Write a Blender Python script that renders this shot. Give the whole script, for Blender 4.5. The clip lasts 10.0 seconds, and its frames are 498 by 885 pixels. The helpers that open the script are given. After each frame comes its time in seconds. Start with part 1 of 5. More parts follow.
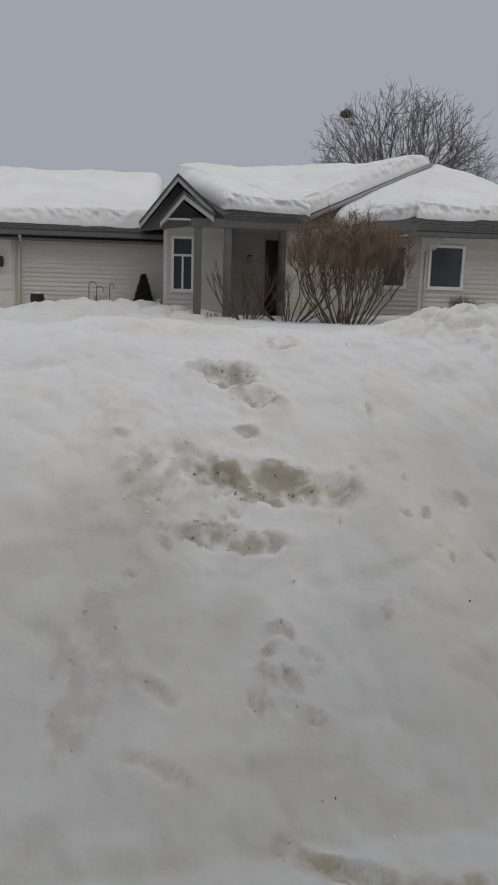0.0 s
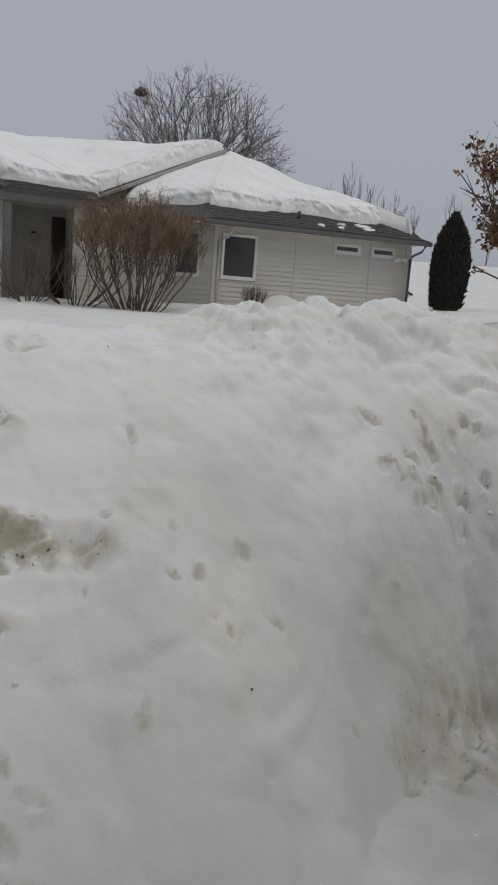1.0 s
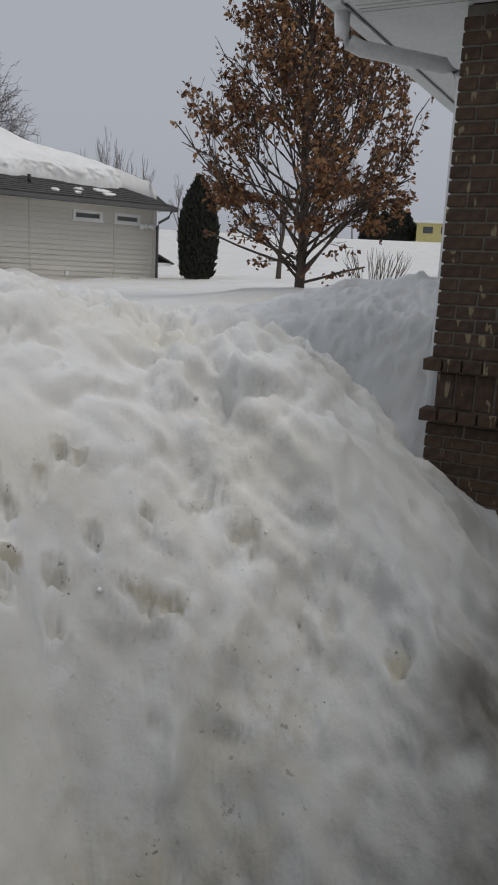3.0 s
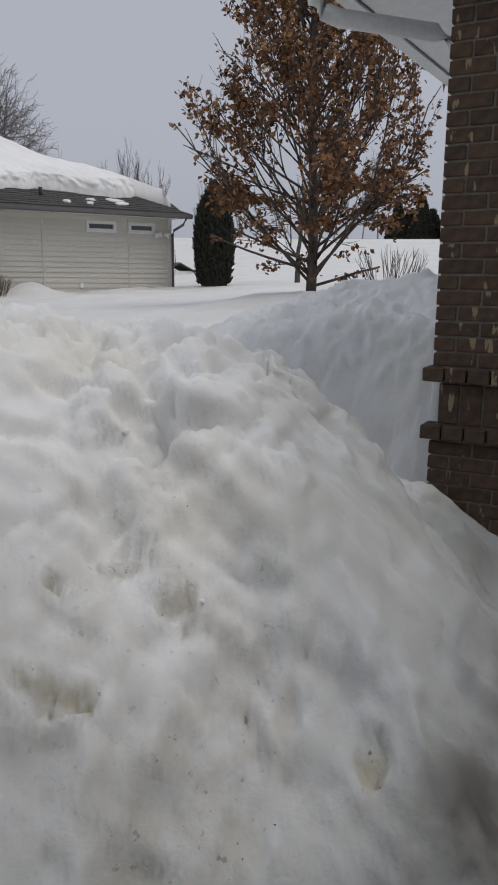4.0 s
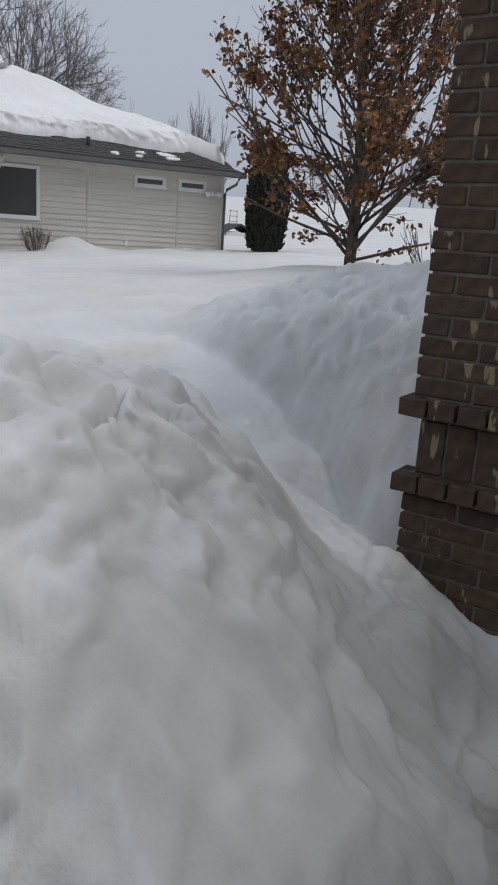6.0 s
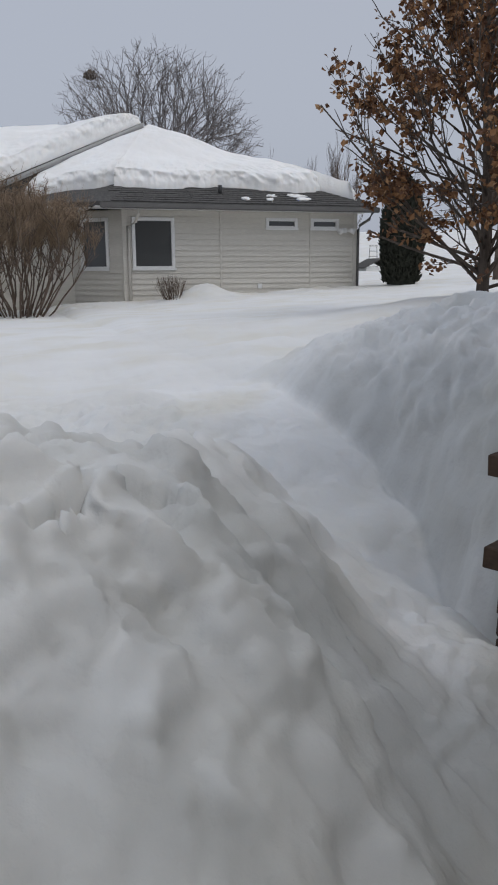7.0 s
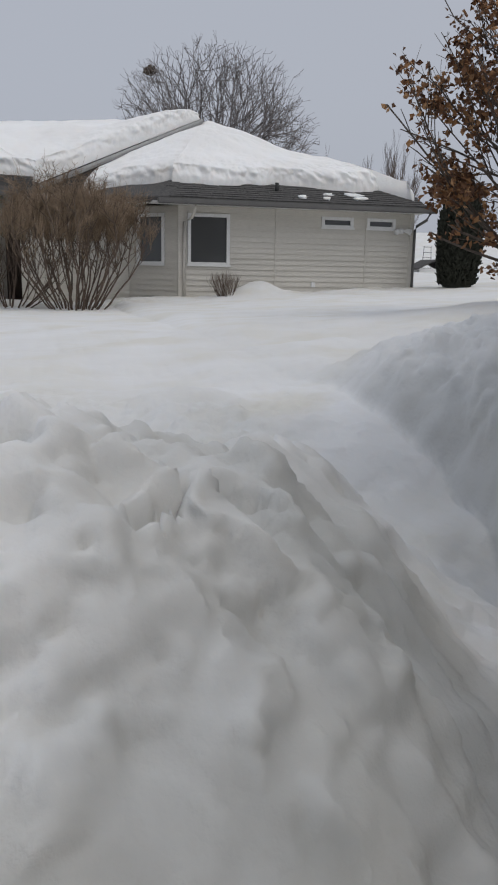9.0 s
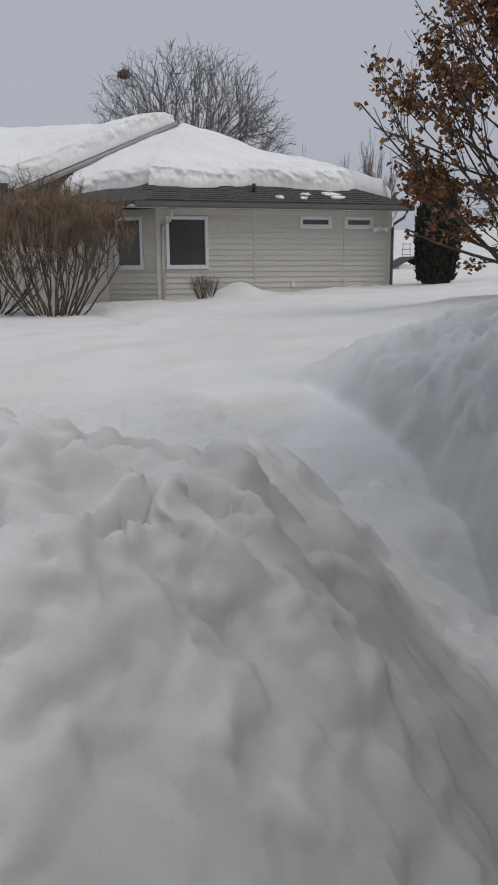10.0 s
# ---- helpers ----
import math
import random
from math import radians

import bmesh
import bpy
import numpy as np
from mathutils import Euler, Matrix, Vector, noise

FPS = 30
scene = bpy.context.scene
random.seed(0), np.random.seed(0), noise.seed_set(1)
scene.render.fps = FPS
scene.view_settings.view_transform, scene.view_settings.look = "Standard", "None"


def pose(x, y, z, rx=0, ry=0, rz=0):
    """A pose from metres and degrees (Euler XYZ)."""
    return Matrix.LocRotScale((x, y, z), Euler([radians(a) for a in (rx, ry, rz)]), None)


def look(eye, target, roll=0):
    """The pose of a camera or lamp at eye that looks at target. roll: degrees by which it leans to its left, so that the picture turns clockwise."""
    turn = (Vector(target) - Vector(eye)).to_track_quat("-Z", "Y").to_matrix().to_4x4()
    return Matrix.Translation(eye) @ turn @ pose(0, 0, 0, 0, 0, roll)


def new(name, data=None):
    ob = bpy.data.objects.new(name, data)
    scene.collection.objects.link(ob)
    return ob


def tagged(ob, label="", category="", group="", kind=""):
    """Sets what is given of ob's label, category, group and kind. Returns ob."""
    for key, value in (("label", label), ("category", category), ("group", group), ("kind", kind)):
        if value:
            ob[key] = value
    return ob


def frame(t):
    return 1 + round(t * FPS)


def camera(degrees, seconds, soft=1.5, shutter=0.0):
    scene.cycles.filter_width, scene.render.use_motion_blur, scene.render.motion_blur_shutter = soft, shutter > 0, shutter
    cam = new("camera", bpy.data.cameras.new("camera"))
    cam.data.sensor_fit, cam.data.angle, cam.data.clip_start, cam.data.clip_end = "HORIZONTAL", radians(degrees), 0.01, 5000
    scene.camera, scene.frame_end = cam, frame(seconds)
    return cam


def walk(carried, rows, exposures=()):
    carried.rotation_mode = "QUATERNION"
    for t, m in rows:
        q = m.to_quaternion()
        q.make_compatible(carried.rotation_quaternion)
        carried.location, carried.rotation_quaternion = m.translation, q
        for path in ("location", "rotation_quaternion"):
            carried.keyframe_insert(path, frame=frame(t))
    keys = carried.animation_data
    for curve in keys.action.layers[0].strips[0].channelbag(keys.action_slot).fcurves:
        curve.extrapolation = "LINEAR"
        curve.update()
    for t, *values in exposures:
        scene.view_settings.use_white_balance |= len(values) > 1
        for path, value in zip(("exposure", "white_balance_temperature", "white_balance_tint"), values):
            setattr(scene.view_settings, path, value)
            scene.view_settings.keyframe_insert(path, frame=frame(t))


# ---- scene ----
cam = camera(34.8, 10.0, soft=2.0)
PATH = [
    (0, (-6.772, -2.925, 1.194), (-6.572, -0.969, 0.828), 1.7),
    (0.5, (-6.594, -2.581, 1.204), (-6.238, -0.648, 0.835), 2.7),
    (1, (-6.445, -2.146, 1.236), (-5.752, -0.308, 0.859), 4.5),
    (1.5, (-6.111, -1.997, 1.262), (-5.22, -0.241, 0.913), 0.7),
    (2, (-5.637, -1.616, 1.22), (-4.601, 0.058, 0.867), 3.4),
    (2.5, (-5.376, -1.421, 1.227), (-4.198, 0.143, 0.819), 4.4),
    (3.8, (-4.798, -1.135, 1.294), (-3.706, 0.491, 0.888), 0.2),
    (4, (-4.68, -1.064, 1.263), (-3.592, 0.565, 0.861), 0.5),
    (4.5, (-4.438, -0.846, 1.308), (-3.354, 0.767, 0.837), 1.8),
    (5, (-4.123, -0.756, 1.319), (-3.144, 0.93, 0.871), 2.8),
    (5.2, (-4.009, -0.736, 1.337), (-3.102, 0.994, 0.909), 1.7),
    (6.3, (-3.632, -0.455, 1.356), (-2.667, 1.221, 0.847), 4.3),
    (6.5, (-3.507, -0.384, 1.344), (-2.654, 1.357, 0.853), 2.3),
    (7, (-3.317, -0.313, 1.363), (-2.705, 1.545, 0.948), -0.4),
    (7.5, (-3.308, -0.296, 1.369), (-2.738, 1.57, 0.928), -0.5),
    (8, (-3.337, -0.289, 1.382), (-2.739, 1.576, 0.978), -0.0),
    (8.5, (-3.383, -0.26, 1.378), (-2.81, 1.607, 0.948), 1.4),
    (9, (-3.41, -0.266, 1.376), (-2.902, 1.621, 0.954), 1.1),
    (9.5, (-3.412, -0.255, 1.372), (-2.981, 1.652, 0.949), 0.5),
    (10, (-3.372, -0.26, 1.376), (-2.83, 1.619, 0.957), -0.4),
]
EXPOSURE = [(0, -0.12, 6600, 9), (1, -0.06, 6600, 8), (1.5, -0.04, 6600, 8), (2.5, 0.0, 6600, 8), (4, 0.14, 6500, 10), (5, 0.25, 6350, 10), (6.5, 0.19, 6250, 9), (7.5, 0.22, 6380, 9), (9, 0.17, 6470, 9), (10, 0.11, 6500, 9)]
walk(cam, [(t, look(eye, target, roll)) for t, eye, target, roll in PATH], EXPOSURE)

# world, sun
world = bpy.data.worlds.new("overcast")
scene.world = world
world.use_nodes = True
wn, wl = world.node_tree.nodes, world.node_tree.links
wn.clear()
sky = wn.new("ShaderNodeTexSky")
sky.sky_type, sky.sun_disc = "NISHITA", False
sky.sun_elevation, sky.sun_rotation = radians(58), radians(150)
sky.air_density, sky.dust_density, sky.ozone_density = 1.0, 6.0, 1.5
grey = wn.new("ShaderNodeHueSaturation")
grey.inputs["Saturation"].default_value = 0.35
flat = wn.new("ShaderNodeMix")
flat.data_type = "RGBA"
flat.inputs[0].default_value = 0.78
flat.inputs[7].default_value = (4.1, 4.33, 4.98, 1)
bg = wn.new("ShaderNodeBackground")
bg.inputs["Strength"].default_value = 0.1
wout = wn.new("ShaderNodeOutputWorld")
wl.new(sky.outputs[0], grey.inputs["Color"])
wl.new(grey.outputs[0], flat.inputs[6])
# a thick overcast is brighter overhead than low down
up_c = wn.new("ShaderNodeTexCoord")
up_s = wn.new("ShaderNodeSeparateXYZ")
up_r = wn.new("ShaderNodeMapRange")
up_r.interpolation_type = "SMOOTHSTEP"
for k, val in ((1, 0.25), (2, 1.0), (3, 1.0), (4, 1.3)):
    up_r.inputs[k].default_value = val
bright = wn.new("ShaderNodeVectorMath")
bright.operation = "SCALE"
wl.new(up_c.outputs["Generated"], up_s.inputs[0])
wl.new(up_s.outputs[2], up_r.inputs[0])
wl.new(flat.outputs[2], bright.inputs[0])
wl.new(up_r.outputs[0], bright.inputs[3])
wl.new(bright.outputs[0], bg.inputs[0])
wl.new(bg.outputs[0], wout.inputs[0])

sun_data = bpy.data.lights.new("sun", "SUN")
sun_data.energy, sun_data.angle, sun_data.color = 0.38, radians(40), (1.0, 0.93, 0.82)
sun = new("sun", sun_data)
sun.matrix_world = look((15, -26, 48), (0, 0, 0))


# ---- materials ----
def material(name, base, rough=0.8, spec=0.3, metal=0.0):
    m = bpy.data.materials.new(name)
    m.use_nodes = True
    b = m.node_tree.nodes["Principled BSDF"]
    b.inputs["Base Color"].default_value = (*base, 1)
    b.inputs["Roughness"].default_value = rough
    b.inputs["Specular IOR Level"].default_value = spec
    b.inputs["Metallic"].default_value = metal
    return m, m.node_tree.nodes, m.node_tree.links, b


def noise_tex(n, l, scale, detail=4, coord="Object", stretch=(1, 1, 1)):
    tc, mp, t = n.new("ShaderNodeTexCoord"), n.new("ShaderNodeMapping"), n.new("ShaderNodeTexNoise")
    mp.inputs["Scale"].default_value = stretch
    t.inputs["Scale"].default_value, t.inputs["Detail"].default_value = scale, detail
    l.new(tc.outputs[coord], mp.inputs[0])
    l.new(mp.outputs[0], t.inputs[0])
    return t.outputs[0]


def ramp(n, l, fac, stops):
    r = n.new("ShaderNodeValToRGB")
    while len(r.color_ramp.elements) < len(stops):
        r.color_ramp.elements.new(0.5)
    for e, (p, c) in zip(r.color_ramp.elements, stops):
        e.position, e.color = p, (*c, 1)
    l.new(fac, r.inputs[0])
    return r.outputs[0]


def mix(n, l, fac, a, b, mode="MIX"):
    x = n.new("ShaderNodeMix")
    x.data_type, x.blend_type = "RGBA", mode
    for sock, v in ((0, fac), (6, a), (7, b)):
        if isinstance(v, (int, float)):
            x.inputs[sock].default_value = v
        elif isinstance(v, tuple):
            x.inputs[sock].default_value = (*v, 1)
        else:
            l.new(v, x.inputs[sock])
    return x.outputs[2]


def bump(n, l, b, height, strength=0.3, distance=0.02):
    x = n.new("ShaderNodeBump")
    x.inputs["Strength"].default_value, x.inputs["Distance"].default_value = strength, distance
    l.new(height, x.inputs["Height"])
    l.new(x.outputs[0], b.inputs["Normal"])


def worn(name, c0, c1, scale=6, rough=0.7, spec=0.3, fine=60, strength=0.25, vary=0.0, stretch=(1, 1, 1)):
    """Two tones at two scales, with fine relief."""
    m, n, l, b = material(name, c0, rough, spec)
    big = noise_tex(n, l, scale, 5, stretch=stretch)
    small = noise_tex(n, l, fine, 4, stretch=stretch)
    col = ramp(n, l, big, [(0.3, c0), (0.7, c1)])
    col = mix(n, l, 0.25, col, ramp(n, l, small, [(0.3, tuple(v * 0.75 for v in c0)), (0.7, tuple(min(1, v * 1.2) for v in c1))]))
    if vary:
        oi = n.new("ShaderNodeObjectInfo")
        k = ramp(n, l, oi.outputs["Random"], [(0, (1 - vary,) * 3), (1, (1,) * 3)])
        col = mix(n, l, 1.0, col, k, "MULTIPLY")
    l.new(col, b.inputs["Base Color"])
    bump(n, l, b, small, strength, 0.01)
    return m


def make_snow(name, dirty):
    m, n, l, b = material(name, (0.8, 0.81, 0.82), 0.85, 0.2)
    big, mid, small = noise_tex(n, l, 0.7, 4), noise_tex(n, l, 6, 6), noise_tex(n, l, 50, 5)
    col = ramp(n, l, big, [(0.35, (0.765, 0.758, 0.735) if dirty else (0.80, 0.79, 0.77)), (0.65, (0.825, 0.823, 0.812) if dirty else (0.86, 0.857, 0.845))])
    if dirty:
        yellow = ramp(n, l, noise_tex(n, l, 1.3, 4), [(0.46, (0, 0, 0)), (0.66, (0.8, 0.8, 0.8))])
        # grey packed snow, with shade of low and cut faces put into its colour
        trod_shade = n.new("ShaderNodeAttribute")
        trod_shade.attribute_name = "packed_shade"
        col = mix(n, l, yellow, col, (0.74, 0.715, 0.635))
        col = mix(n, l, mix(n, l, 1.0, trod_shade.outputs["Color"], (0.92, 0.92, 0.92), "MULTIPLY"), col, ramp(n, l, noise_tex(n, l, 2.4, 7), [(0.3, (0.36, 0.36, 0.335)), (0.5, (0.44, 0.45, 0.44)), (0.72, (0.51, 0.525, 0.525))]))
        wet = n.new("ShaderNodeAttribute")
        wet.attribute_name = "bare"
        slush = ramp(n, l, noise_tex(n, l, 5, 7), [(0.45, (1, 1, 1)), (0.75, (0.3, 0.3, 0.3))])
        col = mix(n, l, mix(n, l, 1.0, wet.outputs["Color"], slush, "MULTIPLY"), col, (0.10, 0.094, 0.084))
        at = n.new("ShaderNodeAttribute")
        at.attribute_name = "grime"
        blot = ramp(n, l, noise_tex(n, l, 12, 8), [(0.38, (0, 0, 0)), (0.58, (1, 1, 1))])
        fac = mix(n, l, 1.0, at.outputs["Color"], blot, "MULTIPLY")
        col = mix(n, l, fac, col, (0.41, 0.38, 0.30))
        speck = ramp(n, l, noise_tex(n, l, 38, 3), [(0.66, (0, 0, 0)), (0.71, (1, 1, 1))])
        col = mix(n, l, mix(n, l, 1.0, at.outputs["Color"], speck, "MULTIPLY"), col, (0.07, 0.058, 0.042))
    l.new(col, b.inputs["Base Color"])
    h = mix(n, l, 0.15, mid, small)
    bump(n, l, b, h, 0.36, 0.05)
    b.inputs["Subsurface Weight"].default_value = 0.45
    b.inputs["Subsurface Radius"].default_value = (0.9, 1.0, 1.1)
    b.inputs["Subsurface Scale"].default_value = 0.03
    return m


SNOW = make_snow("snow", True)
ROOF_SNOW = make_snow("roof_snow", False)
SIDING = worn("cream_vinyl_siding", (0.57, 0.545, 0.49), (0.65, 0.622, 0.565), 1.5, 0.5, 0.35, 30, 0.08, 0.06, (0.3, 0.3, 3))
TRIM = worn("white_trim", (0.70, 0.70, 0.69), (0.78, 0.78, 0.77), 4, 0.45, 0.4, 50, 0.05)
GREY_TRIM = worn("grey_trim", (0.105, 0.103, 0.10), (0.14, 0.137, 0.132), 3, 0.5, 0.35, 50, 0.08)
RAKE_TRIM = worn("pale_grey_rake", (0.34, 0.34, 0.335), (0.42, 0.42, 0.41), 3, 0.5, 0.35, 50, 0.08)
SHINGLE = worn("dark_shingles", (0.06, 0.059, 0.058), (0.12, 0.115, 0.11), 14, 0.92, 0.15, 90, 0.6)
DARK_DOOR = worn("dark_brown_door", (0.05, 0.034, 0.027), (0.08, 0.055, 0.043), 5, 0.55, 0.3, 50, 0.15)
WHITE_METAL = worn("white_painted_metal", (0.62, 0.63, 0.63), (0.70, 0.71, 0.71), 3, 0.38, 0.45, 40, 0.05)
BARK = worn("grey_brown_bark", (0.075, 0.06, 0.05), (0.15, 0.125, 0.105), 8, 0.95, 0.1, 70, 0.8, 0, (1, 1, 0.25))
TWIG = worn("bare_twigs", (0.10, 0.075, 0.058), (0.17, 0.13, 0.105), 5, 0.9, 0.1, 40, 0.2)
# paler copy of the twig tone: distance haze is put into the colour
HAZY_TWIG = worn("hazy_bare_twigs", (0.19, 0.172, 0.165), (0.26, 0.24, 0.235), 2, 0.95, 0.1, 20, 0.1)
RED_TWIG = worn("tan_shrub_twigs", (0.23, 0.165, 0.11), (0.37, 0.28, 0.20), 5, 0.9, 0.1, 40, 0.2)
EVERGREEN = worn("dark_evergreen", (0.026, 0.028, 0.022), (0.05, 0.052, 0.04), 9, 0.95, 0.1, 50, 0.4)
BLACK = worn("black_iron", (0.015, 0.015, 0.015), (0.03, 0.03, 0.03), 8, 0.5, 0.4, 60, 0.2)
CONCRETE = worn("grey_foundation", (0.25, 0.24, 0.22), (0.33, 0.32, 0.3), 5, 0.9, 0.2, 60, 0.4)
YELLOW = worn("pale_yellow_paint", (0.55, 0.48, 0.20), (0.62, 0.55, 0.26), 0.4, 0.7, 0.2, 3, 0.1)
MORTAR = worn("grey_mortar", (0.12, 0.11, 0.09), (0.20, 0.185, 0.155), 10, 0.95, 0.1, 120, 0.6)

GLASS, _n, _l, _b = material("dark_window_glass", (0.07, 0.073, 0.074), 0.1, 0.6)
bump(_n, _l, _b, noise_tex(_n, _l, 1.3, 2), 0.03, 0.02)

LEAF, _n, _l, _b = material("brown_leaf", (0.16, 0.07, 0.03), 0.75, 0.25)
_g = _n.new("ShaderNodeNewGeometry")
_l.new(ramp(_n, _l, _g.outputs["Random Per Island"], [(0, (0.10, 0.054, 0.036)), (0.45, (0.19, 0.096, 0.05)), (0.8, (0.30, 0.155, 0.07)), (1, (0.42, 0.25, 0.13))]), _b.inputs["Base Color"])

BRICK, _n, _l, _b = material("dark_brown_brick", (0.05, 0.03, 0.022), 0.85, 0.2)
_o = _n.new("ShaderNodeObjectInfo")
_c = ramp(_n, _l, _o.outputs["Random"], [(0, (0.05, 0.036, 0.028)), (0.4, (0.075, 0.049, 0.033)), (0.75, (0.10, 0.065, 0.042)), (1, (0.065, 0.048, 0.04))])
_c = mix(_n, _l, 0.45, _c, ramp(_n, _l, noise_tex(_n, _l, 22, 6), [(0.3, (0.04, 0.028, 0.022)), (0.7, (0.15, 0.10, 0.07))]))
_tc, _at, _mp, _nz = _n.new("ShaderNodeTexCoord"), _n.new("ShaderNodeVectorMath"), _n.new("ShaderNodeMapping"), _n.new("ShaderNodeTexNoise")
_sc = _n.new("ShaderNodeMath")
_sc.operation, _sc.inputs[1].default_value = "MULTIPLY", 83.0
_l.new(_o.outputs["Random"], _sc.inputs[0])
_l.new(_tc.outputs["Object"], _at.inputs[0])
_l.new(_sc.outputs[0], _at.inputs[1])
_mp.inputs["Scale"].default_value = (1.5, 0.6, 0.45)
_l.new(_at.outputs[0], _mp.inputs[0])
_l.new(_mp.outputs[0], _nz.inputs[0])
_nz.inputs["Scale"].default_value, _nz.inputs["Detail"].default_value = 15, 3
_pale = ramp(_n, _l, _nz.outputs[0], [(0.635, (0, 0, 0)), (0.66, (1, 1, 1))])
_c = mix(_n, _l, _pale, _c, (0.27, 0.22, 0.14))
_l.new(_c, _b.inputs["Base Color"])
bump(_n, _l, _b, noise_tex(_n, _l, 90, 5), 0.5, 0.006)


# ---- builders ----
def as_mesh(name, verts, faces, mat, smooth=False):
    me = bpy.data.meshes.new(name)
    me.from_pydata([tuple(v) for v in verts], [], [tuple(f) for f in faces])
    me.materials.append(mat)
    if smooth:
        me.polygons.foreach_set("use_smooth", [True] * len(me.polygons))
    me.update()
    return me


def finish(bm, name, mat, smooth=False):
    me = bpy.data.meshes.new(name)
    bmesh.ops.recalc_face_normals(bm, faces=bm.faces)
    bm.to_mesh(me)
    bm.free()
    me.materials.append(mat)
    if smooth:
        me.polygons.foreach_set("use_smooth", [True] * len(me.polygons))
    return me


def part(name, me, parent=None, label="", m=None):
    ob = new(name, me)
    if parent:
        ob.parent = parent
    if m is not None:
        ob.matrix_local = m
    if label:
        tagged(ob, label)
    return ob


def thing(name, label, category, group="", kind="", m=None, data=None):
    ob = new(name, data)
    if m is not None:
        ob.matrix_world = m
    return tagged(ob, label, category, group, kind)


def box(bm, x0, x1, y0, y1, z0, z1, m=None):
    v = [bm.verts.new(((m or Matrix()) @ Vector(p))) for p in
         [(x0, y0, z0), (x1, y0, z0), (x1, y1, z0), (x0, y1, z0), (x0, y0, z1), (x1, y0, z1), (x1, y1, z1), (x0, y1, z1)]]
    for f in ((0, 3, 2, 1), (4, 5, 6, 7), (0, 1, 5, 4), (1, 2, 6, 5), (2, 3, 7, 6), (3, 0, 4, 7)):
        bm.faces.new([v[i] for i in f])


def boxes(name, mat, *dims, bevel=0.0):
    bm = bmesh.new()
    for d in dims:
        box(bm, *d)
    if bevel:
        bmesh.ops.bevel(bm, geom=list(bm.edges), offset=bevel, segments=2, affect="EDGES", clamp_overlap=True)
    return finish(bm, name, mat)


def slab(name, mat, corners, thick):
    """A flat plate through the corners, thickened downwards."""
    bm = bmesh.new()
    top = [bm.verts.new(c) for c in corners]
    low = [bm.verts.new((c[0], c[1], c[2] - thick)) for c in corners]
    bm.faces.new(top)
    bm.faces.new(low[::-1])
    for i in range(len(top)):
        j = (i + 1) % len(top)
        bm.faces.new((top[i], low[i], low[j], top[j]))
    return finish(bm, name, mat)


def tubes(name, paths, mat, sides=5):
    """Tapered tubes along polylines: (points, first radius, last radius)."""
    verts, faces = [], []
    for pts, r0, r1 in paths:
        base, k = len(verts), len(pts)
        for i, p in enumerate(pts):
            a, b = pts[max(i - 1, 0)], pts[min(i + 1, k - 1)]
            t = (b - a).normalized() if (b - a).length > 1e-6 else Vector((0, 0, 1))
            u = t.orthogonal().normalized()
            w = t.cross(u)
            r = r0 + (r1 - r0) * i / max(k - 1, 1)
            for s in range(sides):
                g = 2 * math.pi * s / sides
                verts.append(p + u * (r * math.cos(g)) + w * (r * math.sin(g)))
        for i in range(k - 1):
            for s in range(sides):
                q = (s + 1) % sides
                faces.append((base + i * sides + s, base + i * sides + q, base + (i + 1) * sides + q, base + (i + 1) * sides + s))
        faces.append([base + s for s in range(sides)][::-1])
        faces.append([base + (k - 1) * sides + s for s in range(sides)])
    return as_mesh(name, verts, faces, mat, True)


# smooth noise on arrays
def lattice(ix, iy, seed):
    h = (ix.astype(np.int64) * 374761393 + iy.astype(np.int64) * 668265263 + seed * 974711) & 0x7FFFFFFF
    h = ((h ^ (h >> 13)) * 1274126177) & 0x7FFFFFFF
    return ((h ^ (h >> 16)) & 0xFFFF) / 65535.0


def vnoise(x, y, seed=0):
    ix, iy = np.floor(x), np.floor(y)
    fx, fy = x - ix, y - iy
    fx, fy = fx * fx * (3 - 2 * fx), fy * fy * (3 - 2 * fy)
    a, b = lattice(ix, iy, seed), lattice(ix + 1, iy, seed)
    c, d = lattice(ix, iy + 1, seed), lattice(ix + 1, iy + 1, seed)
    return (a + (b - a) * fx) * (1 - fy) + (c + (d - c) * fx) * fy - 0.5


def fbm(x, y, seed=0, octaves=4):
    s, amp = 0, 1.0
    for o in range(octaves):
        s = s + amp * vnoise(x * 2 ** o + 7.3 * o, y * 2 ** o - 3.1 * o, seed + o)
        amp *= 0.5
    return s


def lumps(x, y, seed=0):
    """Rounded clods: 1 at a clod's middle, 0 between them."""
    ix, iy = np.floor(x), np.floor(y)
    best = np.zeros_like(x)
    for dx in (-1, 0, 1):
        for dy in (-1, 0, 1):
            cx, cy = ix + dx, iy + dy
            px, py = cx + lattice(cx, cy, seed), cy + lattice(cx, cy, seed + 5)
            r = 0.45 + 0.5 * lattice(cx, cy, seed + 9)
            best = np.maximum(best, np.sqrt(np.clip(1 - ((x - px) ** 2 + (y - py) ** 2) / r ** 2, 0, 1)) * r)
    return best


